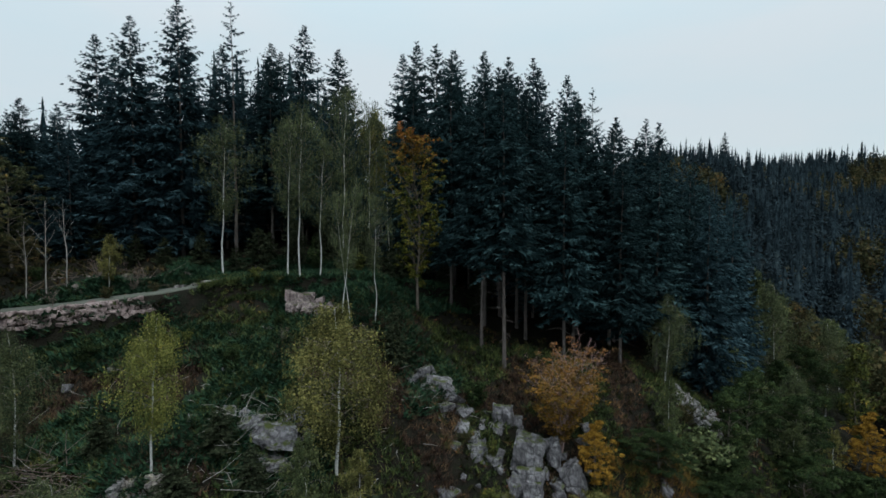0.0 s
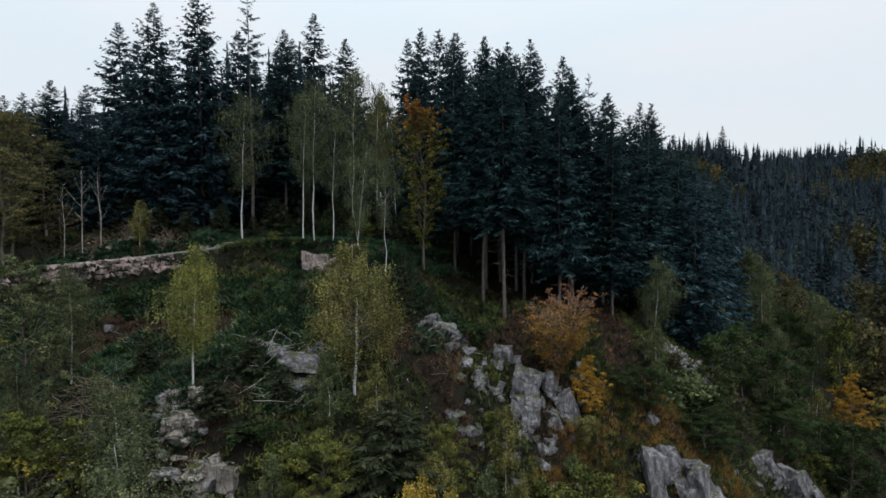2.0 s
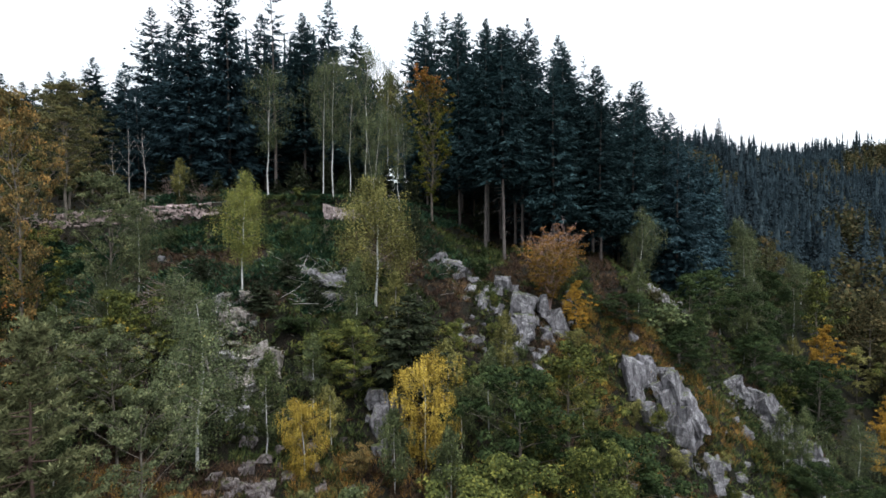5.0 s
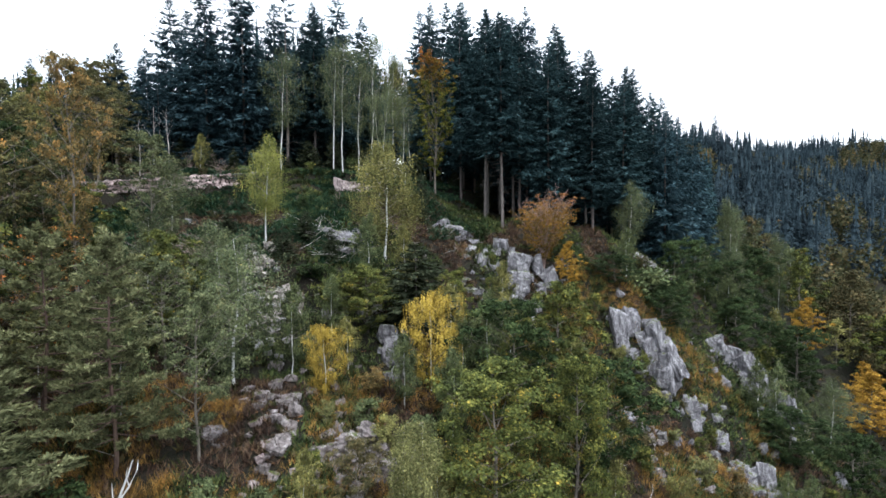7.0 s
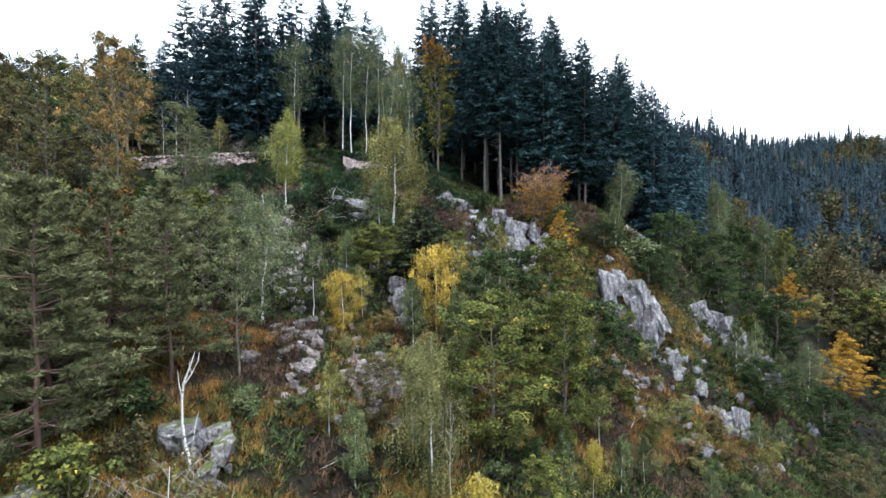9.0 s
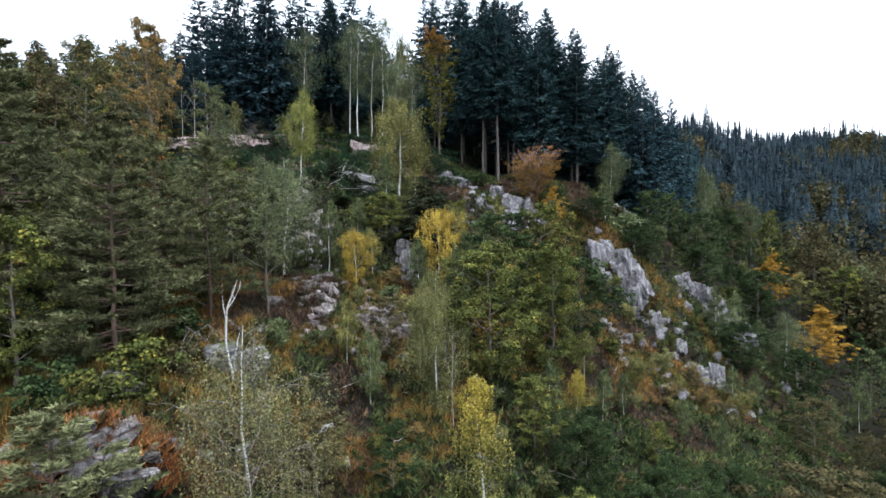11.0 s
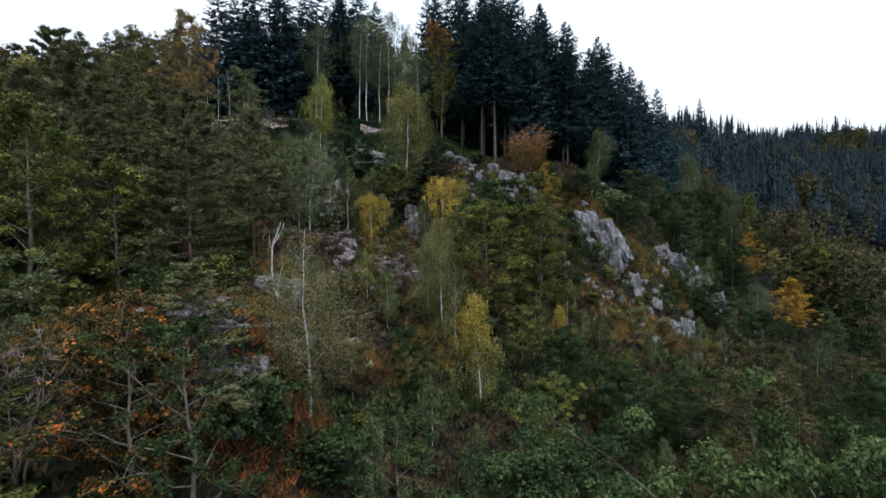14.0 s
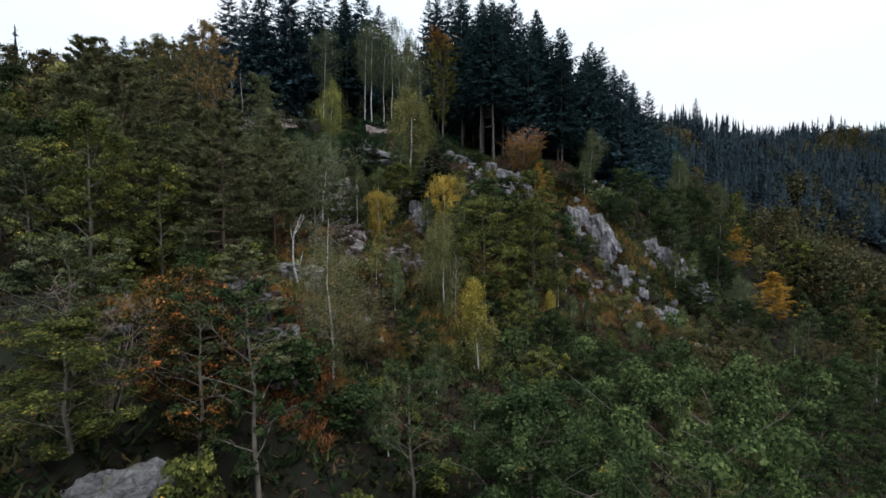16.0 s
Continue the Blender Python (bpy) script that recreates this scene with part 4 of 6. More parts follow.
def plant(key, x, y, scale=1.0, turn=None, wide=1.0, label="", which=None, z=None, sink=0.15, tilt=(0, 0)):
    """Stands one tree of that kind on the ground; the first of each shape is built, the rest are copies."""
    options = KINDS[key]
    i = PICK.integers(len(options)) if which is None else which % len(options)
    name, lab, cat, grp, meshes = options[i]
    turn = PICK.uniform(0, 360) if turn is None else turn
    m = pose(x, y, (at_ground(x, y) if z is None else z) - sink, tilt[0], tilt[1], turn) @ Matrix.Diagonal((scale * wide, scale * wide, scale, 1))
    first = FIRST.get((key, i))
    if first is None:
        ob = make(name, meshes, lab, cat, grp)
        ob.matrix_basis = m
        FIRST[(key, i)] = ob
    else:
        ob = first.copy()
        scene.collection.objects.link(ob)
        for child in first.children:
            c = child.copy()
            c.parent = ob
            scene.collection.objects.link(c)
        ob.matrix_basis = m
        tagged(ob, lab)
    if label:
        tagged(ob, label)
    return ob


FIRST = {}
PICK = np.random.default_rng(5)

# Shapes, each at its usual height in metres.
kind("spruce_edge", "spruce", "tall dark spruce with a bare lower trunk at the forest edge", "spruce tree", "spruces of the forest",
     [conifer(100 + i, 26, 4.2 + 1.2 * i, 4.6, 48, 8, 9, SPRUCE, stubs=26) for i in range(4)])
kind("spruce_bare", "spruce", "dark spruce on a long bare trunk at the forest edge", "spruce tree", "spruces of the forest",
     [conifer(110 + i, 26, 7.5 + 1.2 * i, 4.5, 42, 8, 9, SPRUCE, stubs=44) for i in range(3)])
kind("spruce_full", "spruce", "tall blue-green spruce branched low down", "spruce tree", "spruces of the forest",
     [conifer(140 + i, 25, 1.8, 5.0, 50, 8, 9, SPRUCE_BLUE, stubs=8) for i in range(3)])
kind("larch", "fir", "thin tall fir with a sparse crown", "fir tree", "spruces of the forest",
     [conifer(160, 27, 7, 3.2, 30, 6, 9, SPRUCE_BLUE, thin=0.25, power=0.6)])
kind("young_spruce", "young_spruce", "young dark spruce branched to the ground", "spruce tree", "young conifers",
     [conifer(170 + i, 6, 0.3, 1.9, 24, 8, 8, EVERGREEN, stubs=0) for i in range(2)])
kind("pine", "scots_pine", "grey-green pine with layered boughs", "pine tree", "pines on the slope",
     [pine(180 + i, 11, 1.2 + 0.6 * i, 3.1, PINE) for i in range(3)])
kind("birch_olive", "birch", "slender birch with olive-yellow leaves and a white trunk", "birch tree", "birches on the slope",
     [broadleaf(200 + i, 8, 0.25, 1.9, 22, 7, 8500, 0.10, OLIVE, BARK_BIRCH, 0.9, 0.5, (0.35, 0.9), thick=0.0085) for i in range(3)])
kind("birch_green", "birch", "slender birch with drooping grey-green leaves", "birch tree", "birches on the slope",
     [broadleaf(210 + i, 8, 0.2, 1.9, 22, 7, 8500, 0.10, BIRCH_GREEN, BARK_BIRCH, 0.8, 0.6, (0.35, 0.9), thick=0.0078) for i in range(3)])
kind("birch_tall", "birch", "tall thin white-stemmed birch with sparse leaves", "birch tree", "tall birches by the track",
     [broadleaf(220 + i, 15, 0.40, 2.3, 30, 6, 8200, 0.085, BIRCH_GREY, BARK_BIRCH, 1.3, 0.6, (0.45, 0.6), thick=0.0054, spread=2.2) for i in range(3)])
kind("birch_full", "birch", "birch with a full drooping olive-yellow crown", "birch tree", "birches on the slope",
     [broadleaf(205 + i, 8, (0.36, 0.26, 0.2)[i], (1.9, 2.2, 2.1)[i], 24, 8, (17000, 21000, 16000)[i], 0.066, (OLIVE_GREEN, OLIVE, BIRCH_GREY)[i], BARK_BIRCH, 0.9, 0.7, (0.35, 0.75), thick=0.0095, spread=2.3, every=2) for i in range(3)])
kind("birch_yellow", "birch", "small birch with bright yellow leaves", "birch tree", "birches on the slope",
     [broadleaf(230 + i, 6, 0.10, 2.0, 22, 9, 15000, 0.066, YELLOW, BARK_BIRCH, 1.0, 0.35, (0.45, 0.45), thick=0.010, spread=1.6) for i in range(2)])
kind("birch_lime", "birch", "young birch with yellow-green drooping leaves", "birch tree", "birches on the slope",
     [broadleaf(240 + i, 7, 0.06, 1.5, 22, 7, 13000, 0.07, LIME, BARK_BIRCH, 0.9, 0.6, (0.35, 0.8), thick=0.009, every=1, spread=1.4) for i in range(2)])
kind("oak", "oak", "bushy green oak on the rocky slope", "oak tree", "oaks on the slope",
     [broadleaf(250 + i, 8, 0.1, 2.9, 24, 6, 12000, 0.115, OAK, BARK_OAK, 0.6, 0.05, (0.45, 0.55), thick=0.014, spread=2.3) for i in range(4)])
kind("oak_yellow", "oak", "oak with green leaves turning yellow", "oak tree", "oaks on the slope",
     [broadleaf(260 + i, 8, 0.12, 2.8, 24, 6, 12000, 0.11, OAK_YELLOW, BARK_OAK, 0.6, 0.05, (0.3, 0.55), thick=0.014, spread=2.3) for i in range(3)])
kind("oak_rust", "oak", "oak with rust-brown and olive leaves", "oak tree", "oaks on the slope",
     [broadleaf(270 + i, 8, 0.14, 2.7, 24, 6, 12000, 0.10, RUST, BARK_OAK, 0.65, 0.05, (0.45, 0.55), thick=0.013, spread=2.4) for i in range(3)])
kind("near_oak", "oak", "broad oak with dense dark green leaves", "oak tree", "oaks on the slope",
     [broadleaf(255 + i, 8, 0.04, 3.3, 32, 6, 32000, 0.084, OAK, BARK_OAK, 0.55, 0.05, (0.35, 0.5), thick=0.014, spread=3.4) for i in range(2)])
kind("near_oak_yellow", "oak", "oak with yellow-green leaves and some golden ones", "oak tree", "oaks on the slope",
     [broadleaf(265 + i, 8, 0.03, 3.0, 32, 6, 26000, 0.08, OAK_YELLOW, BARK_OAK, 0.55, 0.05, (0.3, 0.55), thick=0.014, spread=3.4) for i in range(2)])
kind("near_oak_rust", "oak", "oak with dark green leaves turning red-orange", "oak tree", "oaks on the slope",
     [broadleaf(275 + i, 8, 0.14, 2.8, 24, 5, 13000, 0.085, RED_OAK, BARK_OAK, 0.6, 0.05, (0.5, 0.5), thick=0.012, spread=3.2, every=1) for i in range(2)])
kind("big_oak", "oak", "large spreading oak with dense dark green leaves", "oak tree", "oaks on the slope",
     [broadleaf(258, 11.6, 0.1, 4.9, 44, 7, 72000, 0.075, OAK_FRESH, BARK_OAK, 0.55, 0.05, (0.5, 0.45), thick=0.012, spread=3.6)])
kind("tall_oak", "oak", "tall oak with brown and olive leaves", "oak tree", "oaks on the slope",
     [broadleaf(278 + i, 13, 0.2, 3.0, 36, 7, 19000, 0.095, (AUTUMN_OLIVE, OAK_GREY, AUTUMN_ORANGE)[i], BARK_OAK, 0.8, 0.05, (0.45, 0.6), thick=0.011, spread=2.4, every=1) for i in range(3)])
kind("grey_oak", "oak", "oak with thin grey-green leaves on the rocky slope", "oak tree", "oaks on the slope",
     [broadleaf(400 + i, 8, 0.14, 2.6, 26, 7, 15000, 0.075, OAK_GREY, BARK_OAK, 0.8, 0.1, (0.45, 0.55), thick=0.012, spread=2.4, every=1) for i in range(3)])
kind("birch_bare", "birch", "half-dead birch with a bare white top and thin olive leaves", "birch tree", "birches on the slope",
     [broadleaf(293, 9, 0.16, 2.5, 26, 9, 24000, 0.055, THIN_OLIVE, BARK_BIRCH, 1.1, 0.7, (0.35, 0.55), thick=0.0085, spread=2.6, bare=0.22)])
kind("birch_weeping", "birch", "narrow weeping birch with pale green leaves", "birch tree", "birches on the slope",
     [broadleaf(295, 8, 0.05, 1.5, 26, 8, 22000, 0.06, WEEPING, BARK_BIRCH, 1.0, 0.8, (0.35, 0.7), thick=0.008, spread=2.6)])
kind("thin_oak", "oak", "thinly leaved oak with a pale crooked trunk", "oak tree", "oaks on the slope",
     [broadleaf(410 + i, 8, 0.18, 2.2, 18, 7, 7000, 0.075, OAK, BARK_OAK, 0.9, 0.05, (0.45, 0.6), thick=0.013, spread=1.8, every=1) for i in range(2)])
kind("beech_tree", "beech", "upright beech, orange at the top and green below", "beech tree", "",
     [broadleaf(280, 15.5, 0.14, 2.7, 60, 8, 15000, 0.12, BEECH, BARK_OAK, 1.5, 0.0, (0.3, 0.55), thick=0.009, spread=1.5, every=1)])
kind("beech_shrub", "beech", "spreading many-stemmed beech with orange leaves and bare pinkish twigs", "beech tree", "",
     [broadleaf(285, 6.5, 0.06, 5.0, 14, 9, 20000, 0.085, ORANGE, TWIG_PINK, 1.5, 0.0, (0.3, 0.35), stems=9, thick=0.014, bare=0.3, spread=1.6)])
kind("orange_tree", "beech", "bright golden-orange small tree", "beech tree", "",
     [broadleaf(288, 8, 0.08, 2.7, 36, 8, 18000, 0.095, GOLD, BARK_OAK, 0.45, 0.0, (0.12, 0.85), thick=0.012, spread=2.0)])
kind("bush", "bush", "rounded green bush on the slope", "bush", "bushes on the slope",
     [broadleaf(300 + i, 2.6, 0.04, 1.7, 8, 6, 2600, 0.13, (OAK, BIRCH_GREEN, OAK_YELLOW)[i], TWIG, 0.7, 0.1, (0.5, 0.4), stems=3, thick=0.014, spread=1.6) for i in range(3)])
kind("rust_bush", "bush", "low rust-brown bush losing its leaves", "bush", "bushes on the slope",
     [broadleaf(310 + i, 2.4, 0.04, 1.5, 7, 6, 1500, 0.13, RUST, TWIG, 0.8, 0.05, (0.5, 0.4), stems=3, thick=0.014, spread=1.6) for i in range(2)])
kind("yellow_bush", "bush", "small bush turning yellow and orange", "bush", "bushes on the slope",
     [broadleaf(360 + i, 2.8, 0.04, 1.5, 9, 7, 5200, 0.075, (WEEPING, AUTUMN_ORANGE, OAK_YELLOW, OLIVE)[i], TWIG, 0.9, 0.15, (0.5, 0.4), stems=3, thick=0.013, spread=1.9) for i in range(4)])
kind("bare_shrub", "bare_shrub", "leafless shrub of fine grey-brown twigs", "shrub", "bare shrubs",
     [broadleaf(320 + i, 3.0, 0.05, 1.7, 10, 7, 0, 0.1, RUST, TWIG, 0.9, 0.0, (0.5, 0.5), stems=4, thick=0.013, every=1) for i in range(2)])
kind("dead_birch", "dead_tree", "leafless pale dead tree", "dead tree", "dead trees",
     [broadleaf(330 + i, 8, 0.3, 1.6, 12, 4, 0, 0.1, RUST, DEADWOOD, 1.2, 0.0, (0.4, 0.8), thick=0.009, every=1) for i in range(2)])
kind("far_oak", "broadleaf_tree", "broad tree turning olive and brown across the gully", "tree", "trees across the gully",
     [broadleaf(340 + i, 10, 0.1, 2.6, 22, 6, 5200, 0.15, (OAK, OAK_YELLOW, RUST, OLIVE, OAK, BIRCH_GREEN)[i], BARK_OAK, 0.8, 0.1, (0.3, 0.8), every=9, spread=2.4) for i in range(6)])
kind("far_birch", "birch", "slender birch with drooping olive leaves across the gully", "birch tree", "trees across the gully",
     [broadleaf(350 + i, 10, 0.15, 2.0, 20, 6, 4600, 0.13, (BIRCH_GREEN, OLIVE, BIRCH_GREEN)[i], BARK_BIRCH, 0.9, 0.5, (0.35, 0.9), every=9, spread=1.5) for i in range(3)])


def fitted(key, x, y, top, radius, label="", which=0, turn=None):
    """Stands a tree so that its tip reaches a height and its crown a radius."""
    meshes = [m for m in KINDS[key][which % len(KINDS[key])][4] if m]
    v = np.concatenate([np.array([q.co for q in m.vertices]) for m in meshes])
    s = (top - at_ground(x, y)) / v[:, 2].max()
    wide = radius / (s * np.percentile(np.hypot(v[:, 0], v[:, 1]), 96))
    return plant(key, x, y, s, turn, wide, label, which)


def dead_birch(points):
    """A barkless birch: stems as lines of (x, y, z, radius)."""
    g = Geo()
    for stem in points:
        s = np.array(stem, float)
        g.tube(s[:, :3], s[:, 3], 7)
    return g.mesh("trunk", BARK_BIRCH, True)


SNAG = dead_birch((((0, 0, -0.4, 0.075), (0.05, 0, 0.6, 0.07), (-0.12, 0, 1.3, 0.062), (-0.25, 0.05, 2.2, 0.055), (-0.2, 0, 3.2, 0.048), (-0.12, 0, 3.9, 0.042), (0.25, 0, 4.8, 0.03), (0.42, 0, 5.3, 0.012)),
                   ((-0.14, 0, 3.8, 0.036), (0.2, 0.08, 4.3, 0.028), (0.5, 0.1, 4.9, 0.02), (0.55, 0.1, 5.25, 0.008)), ((-0.2, 0, 3.3, 0.025), (-0.32, 0, 4.0, 0.018), (-0.34, 0, 4.5, 0.006)),
                   ((-0.1, 0, 1.25, 0.045), (0.22, 0, 1.5, 0.038), (0.35, 0, 2.2, 0.028), (0.5, 0, 2.7, 0.008)), ((0.22, 0.08, 4.3, 0.018), (0.1, 0.1, 4.7, 0.012), (0.18, 0.1, 5.0, 0.004))))

# ---- trees that stand out, one by one ----
plant("birch_full", -14.2, 24.2, 1.03, 20, 0.85, "small birch with olive-yellow leaves and a white stem", 0)
plant("birch_full", -21.7, 25.2, 0.92, 80, 0.8, "slender grey-green birch with a white stem", 2)
plant("birch_full", -5.7, 27.0, 1.22, 140, 1.15, "broad birch with thin tan-olive leaves among rocks", 1)
plant("birch_tall", -13.6, 44.8, 0.98, 0, 0.9, which=0)
plant("birch_tall", -12.6, 45.3, 1.06, 120, 0.95, which=1)
plant("birch_tall", -11.0, 45.8, 0.86, 200, 0.9, which=2)
plant("birch_tall", -7.6, 38.6, 0.80, 40, 0.7, "leaning pair of birches with pale green hanging leaves", 1, tilt=(0, 5))
plant("birch_tall", -7.1, 39.2, 0.70, 160, 0.7, which=2, tilt=(0, 9))
plant("birch_tall", -5.2, 39.4, 0.70, 250, 0.8, which=0)
plant("birch_tall", -20.0, 46.5, 0.98, 30, 1.25, "tall tree with thin olive leaves by the track", 1)
plant("beech_tree", -2.0, 43.4, 1.02, 0)
plant("beech_shrub", 7.9, 32.3, 1.0, 0, 1.3, z=-14.5)
plant("rust_bush", -6.0, 36.2, 1.2, 0, label="small orange-brown beech bush under birches", which=0)
plant("young_spruce", -3.4, 36.8, 0.75, 0, 0.9, "young grey-green conifer beside birches", 0)
plant("young_spruce", -3.0, 21.9, 1.05, 0, 1.75, "dark bushy evergreen growing from the rocks", 1)
plant("birch_yellow", -1.9, 18.3, 1.0, 0, 1.0, "golden-yellow birch below a rock cleft", 0)
plant("birch_yellow", -8.0, 16.2, 0.68, 90, 0.95, which=1)
plant("oak", 3.4, 17.2, 1.05, 0, 1.0, which=0)
plant("oak_yellow", 6.4, 19.2, 1.18, 60, 1.0, which=1)
plant("oak", 8.6, 16.4, 1.0, 100, 1.1, which=2)
plant("birch_weeping", -1.9, 7.6, 1.05, 0, 0.95)
plant("birch_weeping", -2.9, 9.2, 0.8, 90, 0.8)
plant("birch_lime", 0.4, 1.6, 1.0, 0, 1.1, "young birch with bright yellow-green leaves", 0)
plant("birch_bare", -7.7, -5.4, 1.0, 60, 1.0, which=0)
snag = make("dead_birch", (SNAG, None), "white barkless dead birch with a forked top beside a boulder", "dead tree", "dead trees")
snag.location = (-12.2, 4.0, at_ground(-12.2, 4.0) - 0.2)
plant("dead_birch", -1.0, 6.6, 0.75, 0, 0.5, which=1)
plant("pine", -15.6, 0.4, 1.02, 0, 1.0, which=0)
plant("pine", -19.5, 5.0, 1.0, 160, 1.0, which=2)
plant("grey_oak", -12.2, 9.4, 1.0, 40, 0.85, which=0)
fitted("tall_oak", -24.5, 19.1, 0.3, 2.4, "tall oak with thin orange and tan leaves", 2, 0)
fitted("near_oak_rust", -22.5, 13.7, -10.2, 2.6, "dark oak with scattered orange leaves", 1, 50)
fitted("tall_oak", -30.5, 20.5, -0.8, 3.0, "tall oak with olive and tan leaves", 0, 30)
fitted("tall_oak", -20.4, 20.6, -4.4, 2.2, "slender oak with grey-green leaves", 1, 30)
plant("grey_oak", -18.6, 13.4, 0.95, 70, 0.9, which=1)
plant("tall_oak", -36.0, 38.4, 1.0, 100, 0.9, which=0)
plant("oak_yellow", -38.0, 31.6, 1.0, 10, 1.0, which=2)
plant("oak_rust", -33.0, 27.0, 0.9, 300, which=0)
plant("birch_olive", -27.0, 41.2, 0.6, 50, which=1)
plant("dead_birch", -31.6, 40.4, 1.0, 0, 0.7, which=0)
plant("dead_birch", -30.4, 41.0, 0.95, 130, 0.8, which=1)
plant("dead_birch", -32.8, 40.0, 0.85, 230, 0.7, which=1)
plant("bare_shrub", -25.2, 41.6, 0.9, 0)
plant("bare_shrub", -28.6, 42.0, 0.8, 90)
plant("birch_full", 19.3, 42.9, 1.0, 0, 1.0, "birch with pale drooping leaves above a scree", 2)
plant("bush", 20.0, 36.0, 1.5, 0, 1.2, which=1)
plant("orange_tree", 47.3, 54.8, 1.0, 0, 1.0)
plant("orange_tree", 49.0, 46.8, 0.8, 90, 0.9)
plant("birch_green", 49.7, 78.3, 1.9, 0, 0.9, which=2)
plant("tall_oak", 53.0, 73.0, 0.95, 0, 0.9, which=0)
plant("near_oak_rust", -12.6, -10.8, 0.62, 30, 1.1, "small oak with red-orange leaves", 0)
fitted("bare_shrub", -13.9, -13.2, -21.4, 1.9, "bare grey tree with fine twigs", 1, 0)
fitted("grey_oak", -17.2, -10.6, -20.0, 2.2, "", 1, 60)
plant("birch_full", -13.0, 15.4, 1.12, 0, 1.1, "grey-green birch leaning over pale rocks", 2)
fitted("pine", -10.3, -9.8, -20.3, 2.3, "bushy grey-green pine above a bluff", 1, 0)
plant("bush", -8.4, -8.6, 1.0, 0, 1.1, which=0)
plant("pine", -24.4, 4.9, 1.36, 0, 1.1, "tall old pine with a flat layered crown", 2)
plant("oak_rust", 17.0, 2.4, 0.95, 0, 1.3, "broad oak with dull brown leaves", 1)
plant("birch_lime", 6.7, 9.6, 0.62, 40, 1.0, which=1)
plant("oak_rust", -4.8, 9.6, 0.55, 10, 1.0, which=1)
fitted("thin_oak", -8.2, -14.2, -21.6, 2.3, "", 0, 0)
plant("birch_green", 29.1, 41.3, 0.75, 0, 1.1, which=0)
plant("orange_tree", 9.7, 31.2, 0.55, 0, 1.0, "low golden beech bush beside an outcrop")
plant("young_spruce", -17.6, 25.6, 0.36, 0, 1.7, "dark evergreen bush in the bracken", 0)
plant("young_spruce", -11.8, 26.4, 0.40, 0, 1.6, "dark evergreen bush in the bracken", 1)
plant("young_spruce", -9.6, 25.0, 0.42, 0, 1.5, "dark evergreen bush in the bracken", 0)
plant("bush", 2.4, 34.2, 0.75, 0, 1.1, "dark evergreen bush on the slope", 0)
plant("young_spruce", 6.3, 32.1, 0.24, 0, 2.0, "low dark evergreen bush on top of a crag", 1)
plant("near_oak", 9.5, 3.0, 0.62, 0, 1.25, which=0)
plant("near_oak", 5.8, 3.6, 0.7, 90, 1.0, which=1)
plant("near_oak", 13.4, 5.0, 0.65, 200, 1.2, which=1)
fitted("big_oak", 4.4, -19.4, -22.3, 4.3, "", 0, 150)
plant("near_oak", 1.6, -13.0, 1.05, 40, 1.1, which=1)
fitted("near_oak_yellow", -13.6, -15.8, -22.4, 2.6, "", 1, 40)
fitted("bush", -9.4, -16.8, -26.4, 1.0, "small yellow-green bush beside a boulder", 2, 0)
fitted("near_oak_rust", -10.8, -13.2, -21.4, 2.8, "dark oak with clusters of red and orange leaves", 1, 140)
plant("thin_oak", -3.2, -10.2, 0.8, 0, 1.1, which=1)

plant("birch_tall", -10.6, 55.5, 1.3, 30, 0.8, "tall olive tree before the spruces", 0)
plant("birch_tall", -8.0, 57.0, 1.22, 130, 0.8, "tall grey-green birch before the spruces", 1)
plant("birch_tall", -5.6, 54.0, 0.95, 220, 0.75, "tall olive tree before the spruces", 1)
plant("spruce_full", 110, 198, 0.88, 0, 0.9, "lone tall spruce on the far ridge", 0)

# trees that stand apart on the slope across the gully
fitted("birch_full", 40.6, 61, -6.5, 3.1, "tall light-green birch at the forest edge", 2, 62)
fitted("far_oak", 44.5, 62, -9.5, 3.2, "olive-brown broad tree across the gully", 2, 206)
fitted("birch_full", 49.5, 64, -11.8, 2.8, "light-green birch across the gully", 2, 32)
fitted("far_oak", 50.5, 60, -14.2, 2.8, "yellow-brown broad tree across the gully", 1, 68)
fitted("near_oak", 42.2, 57.6, -13.6, 4.0, "dark green layered beech across the gully", 0, 121)
fitted("far_oak", 57.5, 60.5, -17.6, 3.8, "dull brown broad tree across the gully", 2, 328)
fitted("near_oak", 39.2, 46.5, -23.9, 2.0, "small dense green tree below the rocks", 1, 10)
fitted("birch_full", 39.0, 39.1, -26.9, 2.4, "birch with a white stem and thin green crown", 2, 3)
fitted("orange_tree", 45.5, 42.2, -27.0, 3.0, "bright orange small beech", 0, 244)
fitted("near_oak", 27.2, 28.1, -25.9, 3.0, "dark green bush between granite ribs", 1, 286)
fitted("near_oak", 29.8, 39.9, -18.2, 3.3, "bushy green tree above a granite rib", 0, 23)
fitted("near_oak", 18.6, 32.2, -16.8, 2.5, "green bush behind a granite fin", 0, 328)
fitted("oak", 35.0, 30.9, -29.4, 2.7, "green oak low on the slope", 1, 215)
fitted("oak_yellow", 56.7, 52.7, -22.6, 3.7, "olive tree low across the gully", 1, 298)
fitted("birch_full", 33.0, 46.0, -13.0, 2.5, "slender light-green birch under the forest edge", 2, 141)
fitted("birch_full", -20.4, 19.9, -9.6, 1.5, "grey-green birch on the slope", 2, 325)
fitted("birch_full", -16.0, 20.4, -10.2, 2.2, "grey-green birch before a heap of cut branches", 2, 128)
fitted("near_oak_yellow", -6.2, 21.0, -13.4, 2.1, "bushy green sapling beside a rock cleft", 0, 131)
